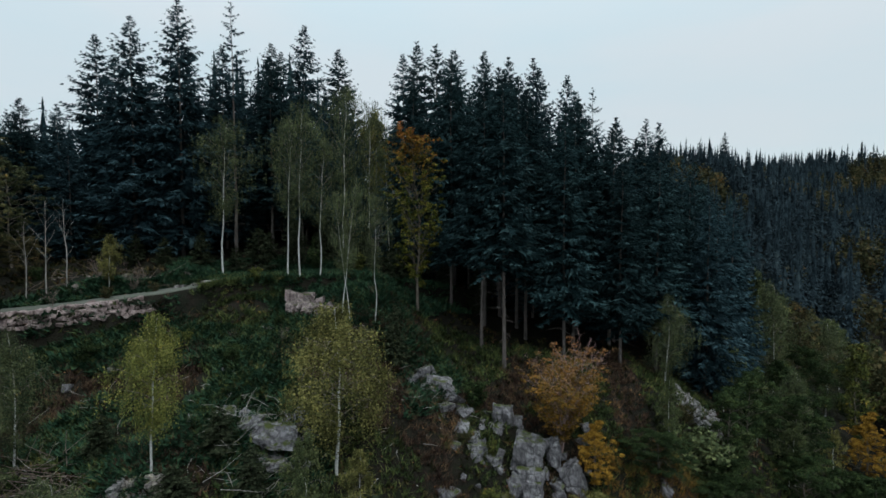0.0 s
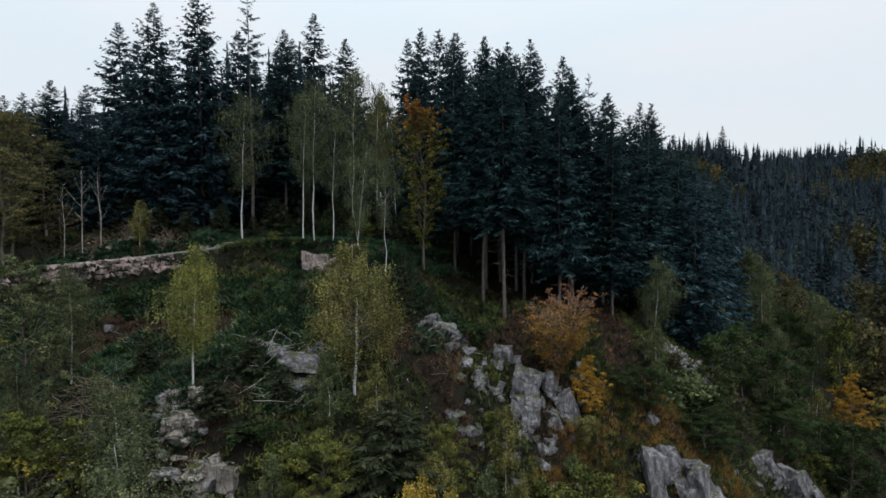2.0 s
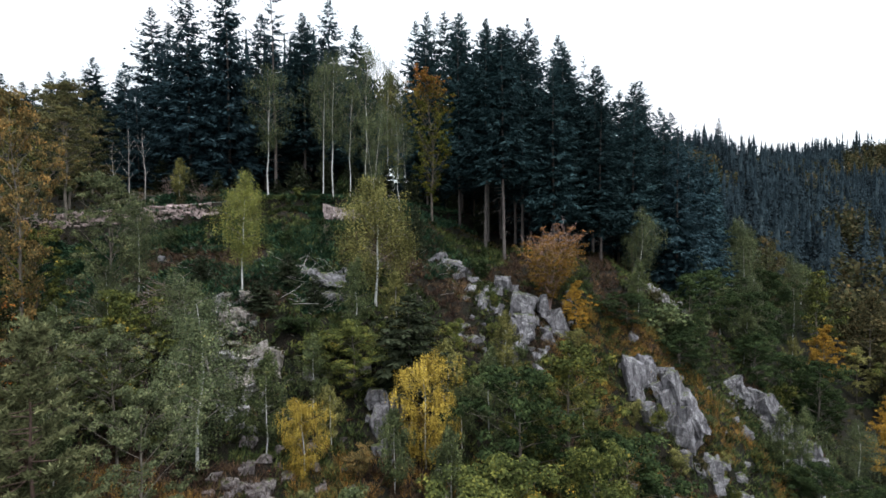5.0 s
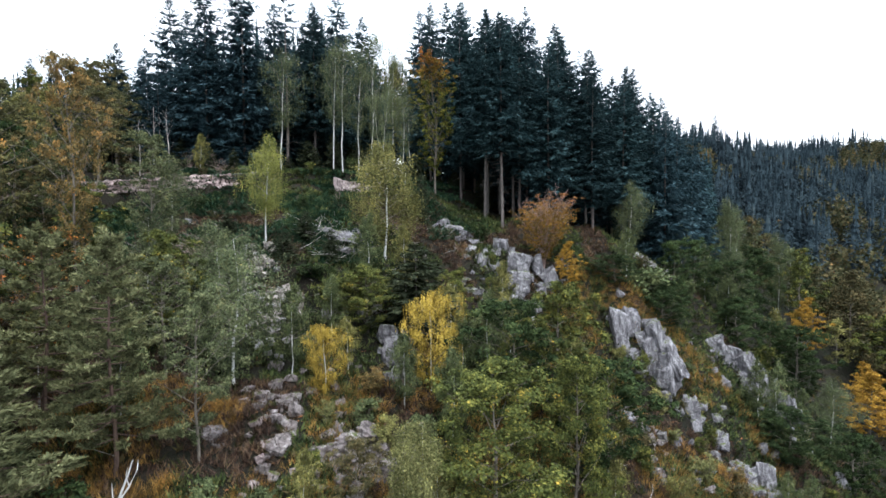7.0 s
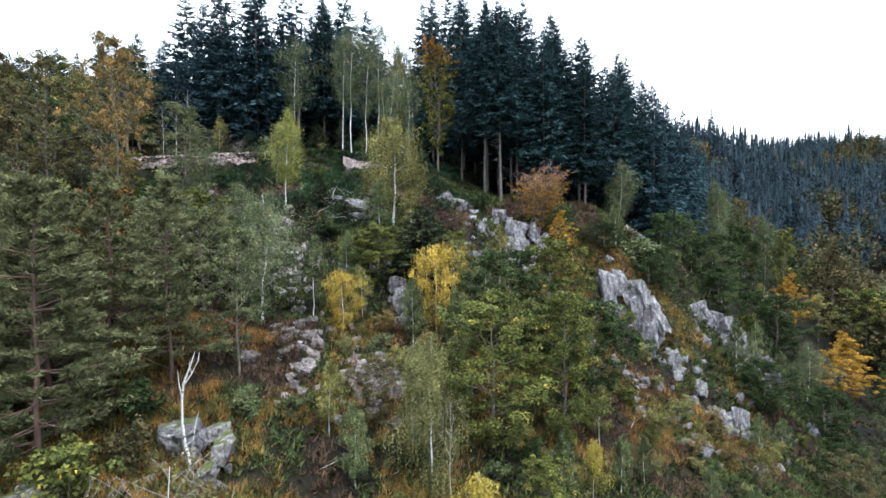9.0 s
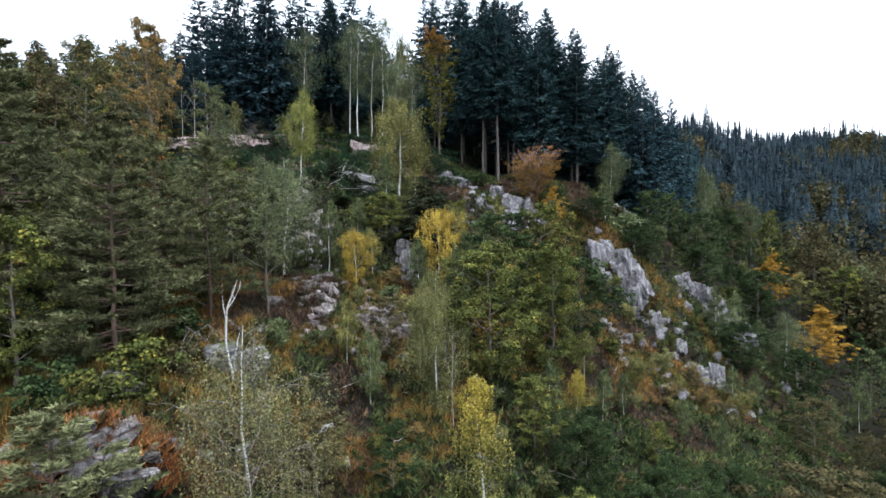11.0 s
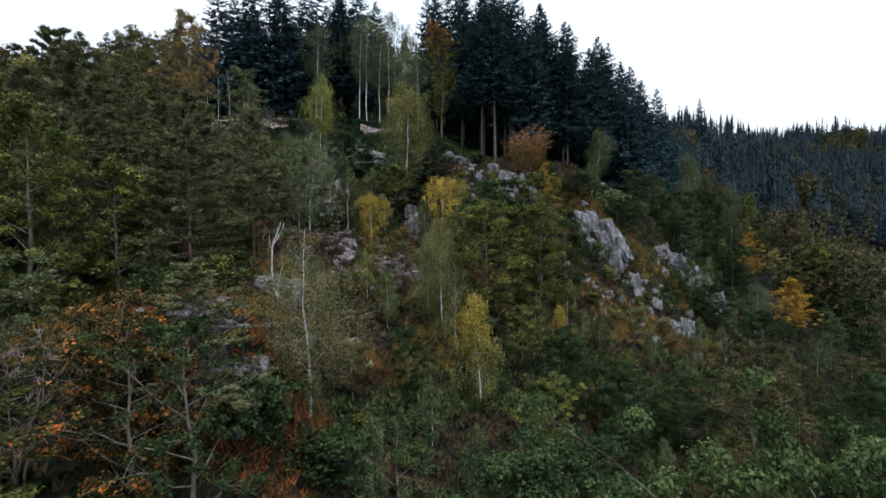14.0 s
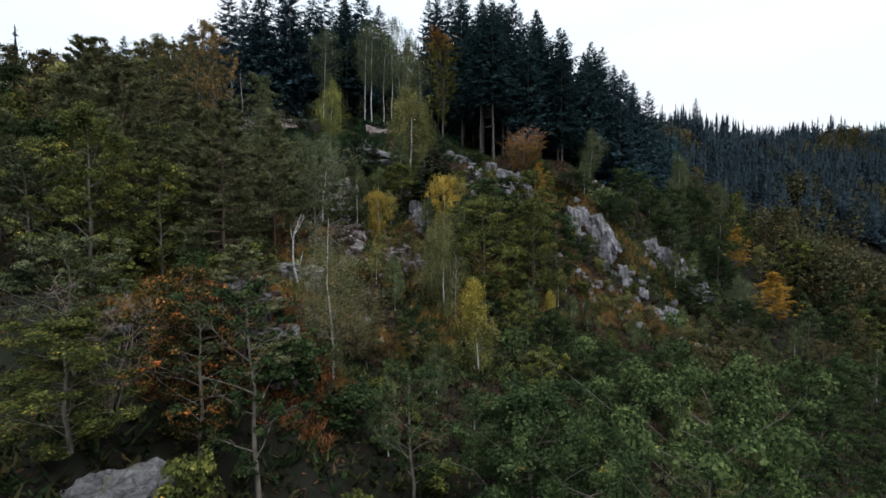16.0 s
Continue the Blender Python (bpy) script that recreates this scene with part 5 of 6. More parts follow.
fitted("near_oak_yellow", -0.1, 23.8, -13.9, 1.6, "yellow-green sapling on the slope", 1, 356)
fitted("near_oak", 14.3, 32.6, -13.4, 2.4, "green bush above a granite fin", 1, 169)
fitted("near_oak", 20.4, 34.4, -15.9, 2.7, "green bush above a granite fin", 0, 35)
fitted("young_spruce", -12.6, 23.2, -11.2, 1.1, "dark evergreen bush above pale rubble", 0, 254)
fitted("tall_oak", -45.0, 49.0, 9.0, 3.4, "oak with orange-brown leaves beside the track", 0, 135)
fitted("tall_oak", -39.4, 46.6, 6.0, 2.8, "dark green oak beside the track", 1, 342)
fitted("oak_rust", -36.4, 44.5, -0.8, 2.0, "low rust-brown oak beside the track", 1, 93)
fitted("oak", -41.5, 43.5, 1.5, 2.6, "green oak beside the track", 2, 264)
fitted("pine", -17.6, 3.6, -13.6, 3.6, "large grey-green pine in the lower wood", 2, 69)
fitted("pine", -15.2, 7.9, -10.6, 2.4, "tall grey-green pine above orange grass", 1, 158)
fitted("near_oak_yellow", 1.5, 10.6, -17.3, 3.4, "lush yellow-green oak below the crag", 0, 56)
fitted("near_oak_yellow", 5.9, 13.1, -17.6, 2.9, "lush yellow-green oak below the crag", 1, 218)
fitted("pine", -36.4, 18.6, -1.0, 3.8, "tall old pine on the slope", 0, 93)
fitted("near_oak_yellow", -21.4, -3.4, -13.0, 3.5, "broad oak with yellow-green leaves", 1, 288)
fitted("near_oak", 41.0, 47.8, -24.6, 3.0, "dark green bushy tree across the gully", 1, 77)
fitted("near_oak", 35.6, 44.2, -21.6, 2.8, "dark green bushy tree across the gully", 0, 237)
fitted("bush", -10.2, 22.6, -13.4, 1.3, "green bush above pale rubble", 0, 343)
fitted("bush", -8.4, 21.4, -14.2, 1.4, "green bush beside a rock cleft", 2, 49)
fitted("bush", -6.6, -7.6, -27.2, 1.6, "dark green bush among oaks", 0, 116)
fitted("near_oak", 28.0, 8.0, -33.6, 3.0, "dark green oak low on the slope", 0, 316)
fitted("near_oak", 33.0, 14.0, -33.0, 3.0, "dark green oak low on the slope", 1, 141)
fitted("tall_oak", -33.5, 34.5, 3.0, 3.0, "oak with orange-brown leaves on the slope", 0, 200)

# spruces whose tips or trunks stand out
for x, y, tip, kd in ((-39.3, 58.6, 21.6, "spruce_full"), (-31.3, 52.0, 20.9, "spruce_full"), (-27.0, 53.0, 23.0, "spruce_full"), (-21.1, 52.2, 22.4, "larch"),
                      (-23.3, 68.7, 21.8, "spruce_full"), (-16.6, 63.2, 24.3, "spruce_full"), (-35.5, 56.0, 18.5, "spruce_full"), (-29.0, 58.0, 20.5, "spruce_full"), (-24.2, 57.5, 20.0, "spruce_full"), (-19.4, 58.5, 20.5, "spruce_edge"), (-15.6, 77.6, 26.2, "spruce_edge"),
                      (-3.1, 64.0, 22.6, "spruce_edge"), (-0.5, 60.0, 21.0, "spruce_edge"), (5.1, 62.5, 20.9, "spruce_edge"), (8.4, 64.4, 20.9, "spruce_edge"), (12.8, 68.3, 20.7, "spruce_edge"),
                      (13.9, 56.2, 16.4, "spruce_full"), (22.8, 77.0, 20.5, "larch"), (27.8, 65.2, 12.9, "spruce_full"), (30.0, 75.0, 15.4, "spruce_full"),
                      (5.0, 39.0, 10.8, "spruce_bare"), (3.3, 41.6, 11.0, "spruce_bare"), (10.2, 41.8, 8.6, "spruce_edge"), (14.9, 41.7, 5.0, "spruce_edge"), (7.6, 45.0, 12.0, "spruce_bare"),
                      (12.2, 46.6, 12.0, "spruce_edge"), (19.6, 45.6, 5.6, "spruce_edge"), (25.3, 47.6, 2.6, "spruce_full"), (22.5, 52.0, 7.5, "spruce_edge"), (29.4, 53.5, 3.2, "spruce_full"),
                      (17.2, 50.0, 10.5, "spruce_full"), (33.5, 58.0, 3.0, "spruce_full"), (4.2, 48.6, 15.0, "spruce_edge"), (37.5, 66.0, 2.5, "spruce_full"), (27.5, 58.0, 7.5, "spruce_full"),
                      (32.6, 62.5, 5.0, "spruce_bare"), (1.5, 53.0, 18.0, "spruce_bare"), (9.5, 52.5, 17.0, "spruce_full")):
    g = at_ground(x, y)
    usual = {"spruce_edge": 26, "spruce_bare": 26, "spruce_full": 25, "larch": 27}[kd]
    s = (tip - g) / usual
    plant(kd, x, y, s, wide=min(1.5, 1 / s**0.5) * (1.15 if x < -12 and kd != "larch" else 1.0))

# ---- the forest and the thickets that fill the slope ----
TAKEN = [(ob.location.x, ob.location.y) for ob in scene.objects if ob.parent is None and ob.get("category", "").endswith(("tree", "outcrop"))]
FILL = np.random.default_rng(77)


def inside(poly, x, y):
    odd = False
    for (x1, y1), (x2, y2) in zip(poly, poly[1:] + poly[:1]):
        if (y1 > y) != (y2 > y) and x < (x2 - x1) * (y - y1) / (y2 - y1) + x1:
            odd = not odd
    return odd


def scatter(poly, gap, tries, avoid=()):
    """Places inside an outline, no nearer to one another or to what stands there than gap."""
    xs, ys = zip(*poly)
    out = []
    for _ in range(tries):
        x, y = FILL.uniform(min(xs), max(xs)), FILL.uniform(min(ys), max(ys))
        if not inside(poly, x, y) or any(inside(p, x, y) for p in avoid):
            continue
        if all((x - a) ** 2 + (y - b) ** 2 > gap * gap for a, b in TAKEN):
            TAKEN.append((x, y))
            out.append((x, y))
    return out


CLEARING = [(-36, 24), (-24, 19), (-13, 20), (-7, 22), (3, 27), (12, 31), (6, 40), (-3, 43), (-18, 47), (-40, 42)]
CRAGS = [(11, 22), (20, 20), (40, 30), (40, 38), (24, 42), (11, 34)]

for x, y in scatter([(-3, 52), (4, 46), (16, 44), (26, 52), (36, 66), (50, 84), (40, 84), (30, 72), (10, 62), (-6, 64)], 3.0, 2500):
    k = FILL.choice(["spruce_bare", "spruce_edge"] if y < 56 + 0.25 * max(0, x) else ["spruce_edge", "spruce_full"])
    h = 23.5 - 0.12 * max(0, x - 15) + FILL.uniform(-4, 2.5)
    plant(k, x, y, h / 26, wide=FILL.uniform(0.95, 1.2))
for x, y in scatter([(-70, 58), (-60, 50), (-40, 49), (-20, 51), (-11, 58), (-11, 72), (-40, 66), (-70, 70)], 3.2, 1600):
    low = 0.62 if x < -36 else 0.92
    plant(FILL.choice(["spruce_edge", "spruce_full"]), x, y, low * FILL.uniform(0.7, 1.0), wide=1.2)
for x, y in scatter([(-16, 50), (3, 49), (6, 58), (-14, 64)], 1.8, 160):
    plant(FILL.choice(["young_spruce", "bush", "young_spruce"]), x, y, FILL.uniform(0.5, 0.9))
for x, y in scatter([(-13, 66), (-5, 66), (-6, 90), (-13, 90)], 4.0, 200):
    plant("birch_olive", x, y, FILL.uniform(1.9, 2.4), wide=0.8, label="tall tree with brownish thinning leaves")
for x, y in scatter([(32, 48), (40, 44), (75, 60), (85, 92), (60, 96), (40, 72)], 4.8, 900):
    plant(FILL.choice(["far_oak", "far_oak", "far_birch"]), x, y, FILL.uniform(0.6, 1.25), wide=1.1)
for x, y in scatter([(22, 38), (30, 40), (40, 44), (34, 56), (24, 47)], 2.6, 400):
    plant(FILL.choice(["birch_green", "oak", "bush", "oak", "oak"]), x, y, FILL.uniform(0.7, 1.15))
for x, y in scatter([(24, 0), (36, 5), (70, 40), (70, 62), (40, 44), (38, 32), (27, 20)], 4.1, 900):
    plant(FILL.choice(["far_oak", "far_oak", "far_birch"] if x > 44 else ["oak", "oak", "oak_rust", "birch_green"]), x, y, FILL.uniform(0.6, 1.0) * (0.75 if x < 36 else 1))
for x, y in scatter([(-50, -4), (-17, -4), (-16, 12), (-19, 20), (-30, 26), (-44, 44), (-60, 46), (-60, 0)], 3.4, 1200):
    plant(FILL.choice(["grey_oak", "grey_oak", "pine", "oak_yellow", "oak", "grey_oak"]) if x > -34 else "far_oak", x, y, FILL.uniform(0.8, 1.15))
for x, y in scatter([(-50, 47.5), (-40, 48), (-14, 49), (-12, 52.5), (-30, 52), (-50, 53)], 2.2, 300):
    plant("young_spruce", x, y, FILL.uniform(0.35, 0.8), wide=1.3, label="young dark spruce under the forest edge")
for x, y in scatter([(-60, 44), (-38, 44), (-36, 49), (-60, 54)], 3.5, 300):
    plant(FILL.choice(["oak_rust", "oak", "birch_olive"]), x, y, FILL.uniform(0.8, 1.2))
for x, y in scatter([(-10, -4), (-4, -8), (14, -6), (24, 2), (20, 18), (10, 14), (2, 10), (-3, 3)], 3.0, 700):
    plant(FILL.choice(["oak", "oak", "oak_yellow", "birch_green", "oak", "oak_rust"]), x, y, FILL.uniform(0.45, 0.68) * (0.6 if x > 9 and y > 4 else 1))
for x, y in scatter([(-4.5, -12), (4, -16), (22, -14), (28, 2), (16, -6), (-4, -5)], 3.7, 300):
    plant(FILL.choice(["grey_oak", "near_oak_rust", "thin_oak", "near_oak"]) if x < 0 else FILL.choice(["near_oak", "near_oak", "grey_oak"]), x, y, FILL.uniform(0.5, 0.7))
for x, y in scatter([(-5, -17), (12, -18), (14, -4), (-6, -3)], 1.9, 400):
    plant(FILL.choice(["bush", "rust_bush", "bush"]), x, y, FILL.uniform(0.45, 0.7), wide=1.2)
for x, y in scatter([(-26, 8), (-15.5, 9), (-14, 19), (-22, 21)], 2.5, 200):
    plant(FILL.choice(["birch_green", "birch_green", "birch_olive", "grey_oak"]), x, y, FILL.uniform(0.6, 0.95))
for x, y in scatter([(-26, -6), (-13, -4), (-13.6, 3), (-14.5, 7), (-24, 8)], 2.0, 260):
    plant(FILL.choice(["bush", "bush", "bush", "rust_bush"]), x, y, FILL.uniform(0.7, 1.05))
for x, y in scatter([(-12, 15), (-1, 14), (3, 22), (-6, 25), (-9, 19)], 2.2, 200):
    plant(FILL.choice(["birch_green", "birch_olive", "birch_green", "bush"]), x, y, FILL.uniform(0.45, 0.75))
for x, y in scatter([(-12, 6), (8, 8), (14, 24), (8, 28), (-7, 20)], 1.9, 500):
    plant(FILL.choice(["bush", "rust_bush", "birch_green", "birch_olive", "bush"]), x, y, FILL.uniform(0.45, 0.7))
for x, y in scatter(CRAGS, 3.0, 300):
    plant(FILL.choice(["bush", "rust_bush", "bush", "birch_green"]), x, y, FILL.uniform(0.4, 0.75))
for x, y in scatter(CLEARING, 2.6, 120):
    plant(FILL.choice(["bush", "rust_bush", "bare_shrub"]), x, y, FILL.uniform(0.3, 0.55))

for poly, gap, tries in (([(9, 13), (20, 16), (26, 24), (18, 30), (10, 26)], 1.7, 400), ([(-9, 9), (-1, 12), (2, 20), (-6, 21), (-10, 15)], 1.8, 260), ([(2, 22), (10, 24), (11, 30), (3, 31)], 1.7, 160), ([(-8, 0), (8, 2), (10, 8), (-6, 8)], 2.0, 220)):
    for x, y in scatter(poly, gap, tries):
        plant("yellow_bush", x, y, FILL.uniform(0.4, 0.85), wide=FILL.uniform(0.8, 1.2))

# ---- far woods ----


def wood(name, rng, places, lo, hi, whorls, per, mat, label, low=0.12, fine=1.0, tiers=7):
    """Many conifers as one thing: whorls of drooping boughs round a point."""
    con = Geo()
    for px, py in places:
        pz, H, R = at_ground(px, py), rng.uniform(lo, hi), rng.uniform(2.6, 4.2)
        n = whorls * per
        f = 1 - np.sqrt(rng.uniform(0.0004, 1, n))
        a = rng.uniform(0, 6.28, n)
        way = np.column_stack([np.cos(a), np.sin(a), 0 * a])
        L = R * (1 - f) ** 0.8 * rng.uniform(0.45, 1.1, n)
        at = np.array([[px, py, pz]]) + way * L[:, None] + np.array([[0, 0, 1.0]]) * (H * (low + (0.98 - low) * f) - 0.1 * L)[:, None]
        o = unit(way * 0.9 + rng.normal(0, 0.28, (n, 3)) + (0, 0, -0.55))
        ln = (fine * rng.uniform(0.5, 1.1, n) * (0.35 + 0.65 * (1 - f)))[:, None]
        con.leaves(at - o * ln * 0.4, at + o * ln * 0.8, unit(np.cross(o, rng.normal(0, 0.45, (n, 3)) + (0, 0, 1.5))) * ln * 0.36)
        rim = 9
        for k in range(tiers):
            g = (k + rng.uniform(0, 0.6)) / tiers
            z0, z1 = pz + H * (low + (0.97 - low) * g), pz + H * (low + (0.97 - low) * min(1.0, g + 1.5 / tiers))
            ang = np.arange(rim) * 6.283 / rim + rng.uniform(0, 1, rim) * 0.5
            rad = 0.36 * R * (1 - g) ** 0.62 * rng.uniform(0.55, 1.05, rim)
            edge = np.column_stack([px + rad * np.cos(ang), py + rad * np.sin(ang), z0 + rng.uniform(-0.4, 0.4, rim)])
            con.add(np.vstack([[[px, py, z1]], edge]), [[0, 1 + i, 1 + (i + 1) % rim] for i in range(rim)])
        con.leaves(np.array([[px, py, pz + H * 0.95], [px, py, pz + H * 0.95]]), np.array([[px, py, pz + H], [px, py, pz + H * 0.99]]), np.array([[0.16, 0.05, 0], [0.03, 0.16, 0]]))
    tagged(new(name, con.mesh(name, mat)), label, "forest", kind="stuff")


def far_woods():
    rng = np.random.default_rng(9)
    dec = Geo()
    # behind the forest's edge
    deep = scatter([(-1, 68), (10, 66), (30, 76), (42, 86), (52, 90), (66, 116), (30, 125), (1, 120)], 3.4, 3000)
    wood("inner_forest", rng, deep, 20, 26, 34, 14, SPRUCE, "dark closed spruce forest behind the edge trees", 0.0, 1.3)
    deep = scatter([(-110, 66), (-70, 60), (-40, 64), (-14, 76), (-14, 130), (-110, 130)], 4.4, 2600)
    wood("hilltop_forest", rng, [p for p in deep if p[0] < -40], 13, 19, 26, 14, SPRUCE_BLUE, "dark spruce forest on the hilltop", 0.0, 1.4)
    wood("upper_forest", rng, [p for p in deep if -40 <= p[0] < -18], 22, 27, 30, 14, SPRUCE, "dark spruce forest above the track", 0.0, 1.4)
    n = 4700
    x, y = rng.uniform(45, 420, n), rng.uniform(85, 330, n)
    ok = (x > 0.36 * y) & (x < 1.25 * y + 20) & (y > 62 + 0.42 * x * (x < 120)) & (y > 70 + 0.35 * x) & ~((x < 66) & (y < 116))
    x, y = x[ok], y[ok]
    patch = value_noise(x / 28, y / 28, 21) + rng.uniform(-0.12, 0.12, len(x))
    leafy = patch > np.where(y + 0.4 * x > 230, 0.53, 0.63)
    tall, close = ~leafy, y + 0.4 * x < 190
    wood("ridge_foot_wood", rng, list(zip(x[tall & close], y[tall & close])), 14, 20, 42, 14, HAZED_CONIFER, "dense blue-green conifer wood on the flank of the ridge", fine=0.8, tiers=9)
    wood("far_conifer_wood", rng, list(zip(x[tall & ~close], y[tall & ~close])), 14, 20, 18, 12, HAZED_CONIFER, "dense blue-green conifer wood on the far ridge", fine=1.4, tiers=6)
    vx, vy = rng.uniform(60, 240, 900), rng.uniform(-20, 130, 900)
    low = vy < 62 + 0.3 * (vx - 60)
    wx, wy = rng.uniform(58, 110, 420), rng.uniform(10, 75, 420)
    places = np.concatenate([np.column_stack([x[leafy], y[leafy]]), np.column_stack([vx[low], vy[low]]), np.column_stack([wx, wy])])
    for px, py in places:
        pz, H, R = at_ground(px, py), rng.uniform(9, 14), rng.uniform(2.5, 4)
        k, half = (420, 0.26) if px < 115 and py < 90 else (150, 0.45)
        c = unit(rng.normal(size=(k, 3))) * rng.uniform(0.5, 1, (k, 1)) * (R, R, H * 0.42) + (px, py, pz + H * 0.55)
        o = unit(rng.normal(size=(k, 3)))
        dec.leaves(c - o * half, c + o * half, unit(np.cross(o, rng.normal(size=(k, 3)))) * half)
    tagged(new("far_autumn_wood", dec.mesh("far_autumn_wood", FAR_LEAVES)), "rust-brown broadleaf wood in the valley and on the far ridge", "forest", kind="stuff")


far_woods()

# ---- ground cover ----


def lie_on(x, y):
    return np.column_stack([x, y, ground_height(x, y)])


def cover_points(rng, poly, n):
    xs, ys = zip(*poly)
    x, y = rng.uniform(min(xs), max(xs), n), rng.uniform(min(ys), max(ys), n)
    keep = np.zeros(n, bool)
    for (x1, y1), (x2, y2) in zip(poly, poly[1:] + poly[:1]):
        keep ^= ((y1 > y) != (y2 > y)) & (x < (x2 - x1) * (y - y1) / (y2 - y1 + 1e-9) + x1)
    d, _, _ = near_track(x, y)
    keep &= (d > 1.7) | (x > -19.5)
    return x[keep], y[keep]


def tufts(name, rng, x, y, blades, length, width, flat, mat, label, category):
    """Tufts of blades, fronds or sprigs that spring from the ground."""
    g = Geo()
    root = np.repeat(lie_on(x, y), blades, 0)
    n = len(root)
    root[:, :2] += rng.normal(0, length * 0.25, (n, 2))
    a = rng.uniform(0, 6.28, n)
    up = rng.uniform(flat[0], flat[1], n)
    o = unit(np.column_stack([np.cos(a), np.sin(a), up]))
    ln = length * rng.uniform(0.5, 1.3, n)[:, None]
    sd = unit(np.cross(o, np.column_stack([0 * a, 0 * a, 1 + 0 * a])) + rng.normal(0, 0.3, (n, 3))) * width * rng.uniform(0.6, 1.4, n)[:, None]
    g.leaves(root, root + o * ln, sd)
    tagged(new(name, g.mesh(name, mat)), label, category, kind="stuff")


RNG = np.random.default_rng(41)
x, y = cover_points(RNG, [(-40, 24), (-24, 20), (-13, 22), (-4, 28), (2, 36), (-4, 43), (-20, 46), (-40, 37)], 24000)
keep = (value_noise(x / 4, y / 4, 31) > 0.36) & ~np.array([inside([(-25, 20.5), (-18, 19.5), (-16.5, 23.5), (-21, 26)], a, b) for a, b in zip(x, y)])
tufts("bracken", RNG, x[keep], y[keep], 9, 0.6, 0.085, (0.15, 1.0), BRACKEN, "green and browning bracken covering the clearing", "bracken")
x, y = cover_points(RNG, [(-20, -20), (20, -20), (40, 10), (44, 50), (30, 46), (20, 24), (-6, -2), (-20, -4)], 9000)
tufts("dark_undergrowth", RNG, x, y, 9, 0.6, 0.07, (0.2, 1.4), OAK, "dark green bramble and seedlings under the trees", "undergrowth")
x, y = cover_points(RNG, [(-60, -30), (45, -30), (70, 30), (45, 60), (30, 42), (-12, 50), (-60, 50)], 22000)
tufts("heath", RNG, x, y, 5, 0.5, 0.11, (0.3, 1.6), HEATH, "low heath, bramble and seedlings on the slope", "undergrowth")
x, y = cover_points(RNG, [(-28, -4), (10, -6), (34, 16), (40, 40), (22, 46), (8, 42), (-4, 44), (-32, 36)], 34000)
open_field = np.array([inside(CLEARING, a, b) for a, b in zip(x, y)])
patch = value_noise(x / 3.5, y / 3.5, 35) + np.where(open_field, -0.10, 0)
tufts("undergrowth", RNG, x[patch > 0.40], y[patch > 0.40], 10, 0.5, 0.05, (0.3, 2.0), HEATH_GREEN, "green bilberry, bramble and seedlings between rocks", "undergrowth")
tufts("brown_heather", RNG, x[patch <= 0.40], y[patch <= 0.40], 14, 0.5, 0.03, (0.4, 2.2), HEATH_BROWN, "purple-brown heather and dead fern between rocks", "undergrowth")
x, y = cover_points(RNG, [(-24, 43), (-3, 41), (3, 50), (-12, 54), (-26, 51)], 7000)
tufts("undergrowth", RNG, x, y, 9, 0.55, 0.06, (0.2, 1.6), BRACKEN, "green bracken and bramble at the forest edge", "undergrowth")
x, y = cover_points(RNG, [(-22, 39.4), (-18, 40.5), (-13.5, 43), (-14, 48), (-19, 47), (-22, 43)], 2600)
tufts("undergrowth", RNG, x, y, 10, 0.5, 0.05, (0.2, 1.6), HEATH_GREEN, "green bramble at the end of the track", "undergrowth")
x, y = cover_points(RNG, [(-14, -12), (-7, -10), (-7, -4), (-12, -2), (-15, -6)], 1500)
tufts("rust_fern", RNG, x, y, 14, 0.55, 0.025, (0.3, 1.6), RUST_FERN, "rust-brown fern between granite slabs", "fern")
x, y = cover_points(RNG, [(-20, -8), (-6, 0), (4, 10), (14, 16), (24, 20), (28, 30), (18, 36), (8, 32), (0, 18), (-10, 18), (-20, 12)], 17000)
keep = value_noise(x / 3.2, y / 3.2, 33) > 0.42
tufts("dry_grass", RNG, x[keep], y[keep], 26, 0.6, 0.011, (0.8, 2.8), GRASS, "tussocks of dry orange grass between the rocks", "grass")
x, y = cover_points(RNG, [(-45, -20), (40, -20), (45, 40), (30, 60), (-10, 60), (-45, 48)], 14000)
tufts("leaf_litter", RNG, x, y, 2, 0.22, 0.07, (0.0, 0.35), LITTER, "fallen brown leaves on the ground", "leaf litter")


def brash(name, rng, x, y, label, lo=0.8, hi=2.8, mat=DEADWOOD):
    g = Geo()
    for p in lie_on(x, y):
        a, ln = rng.uniform(0, 6.28), rng.uniform(lo, hi)
        d = np.array([np.cos(a), np.sin(a), rng.uniform(-0.3, 0.7)])
        p = p + (0, 0, 0.12)
        g.tube([p, p + d * ln * 0.5 + rng.normal(0, 0.06, 3), p + d * ln + rng.normal(0, 0.1, 3)], [0.02, 0.014, 0.005], 4)
    tagged(new(name, g.mesh(name, mat, True)), label, "dead branches", kind="stuff")


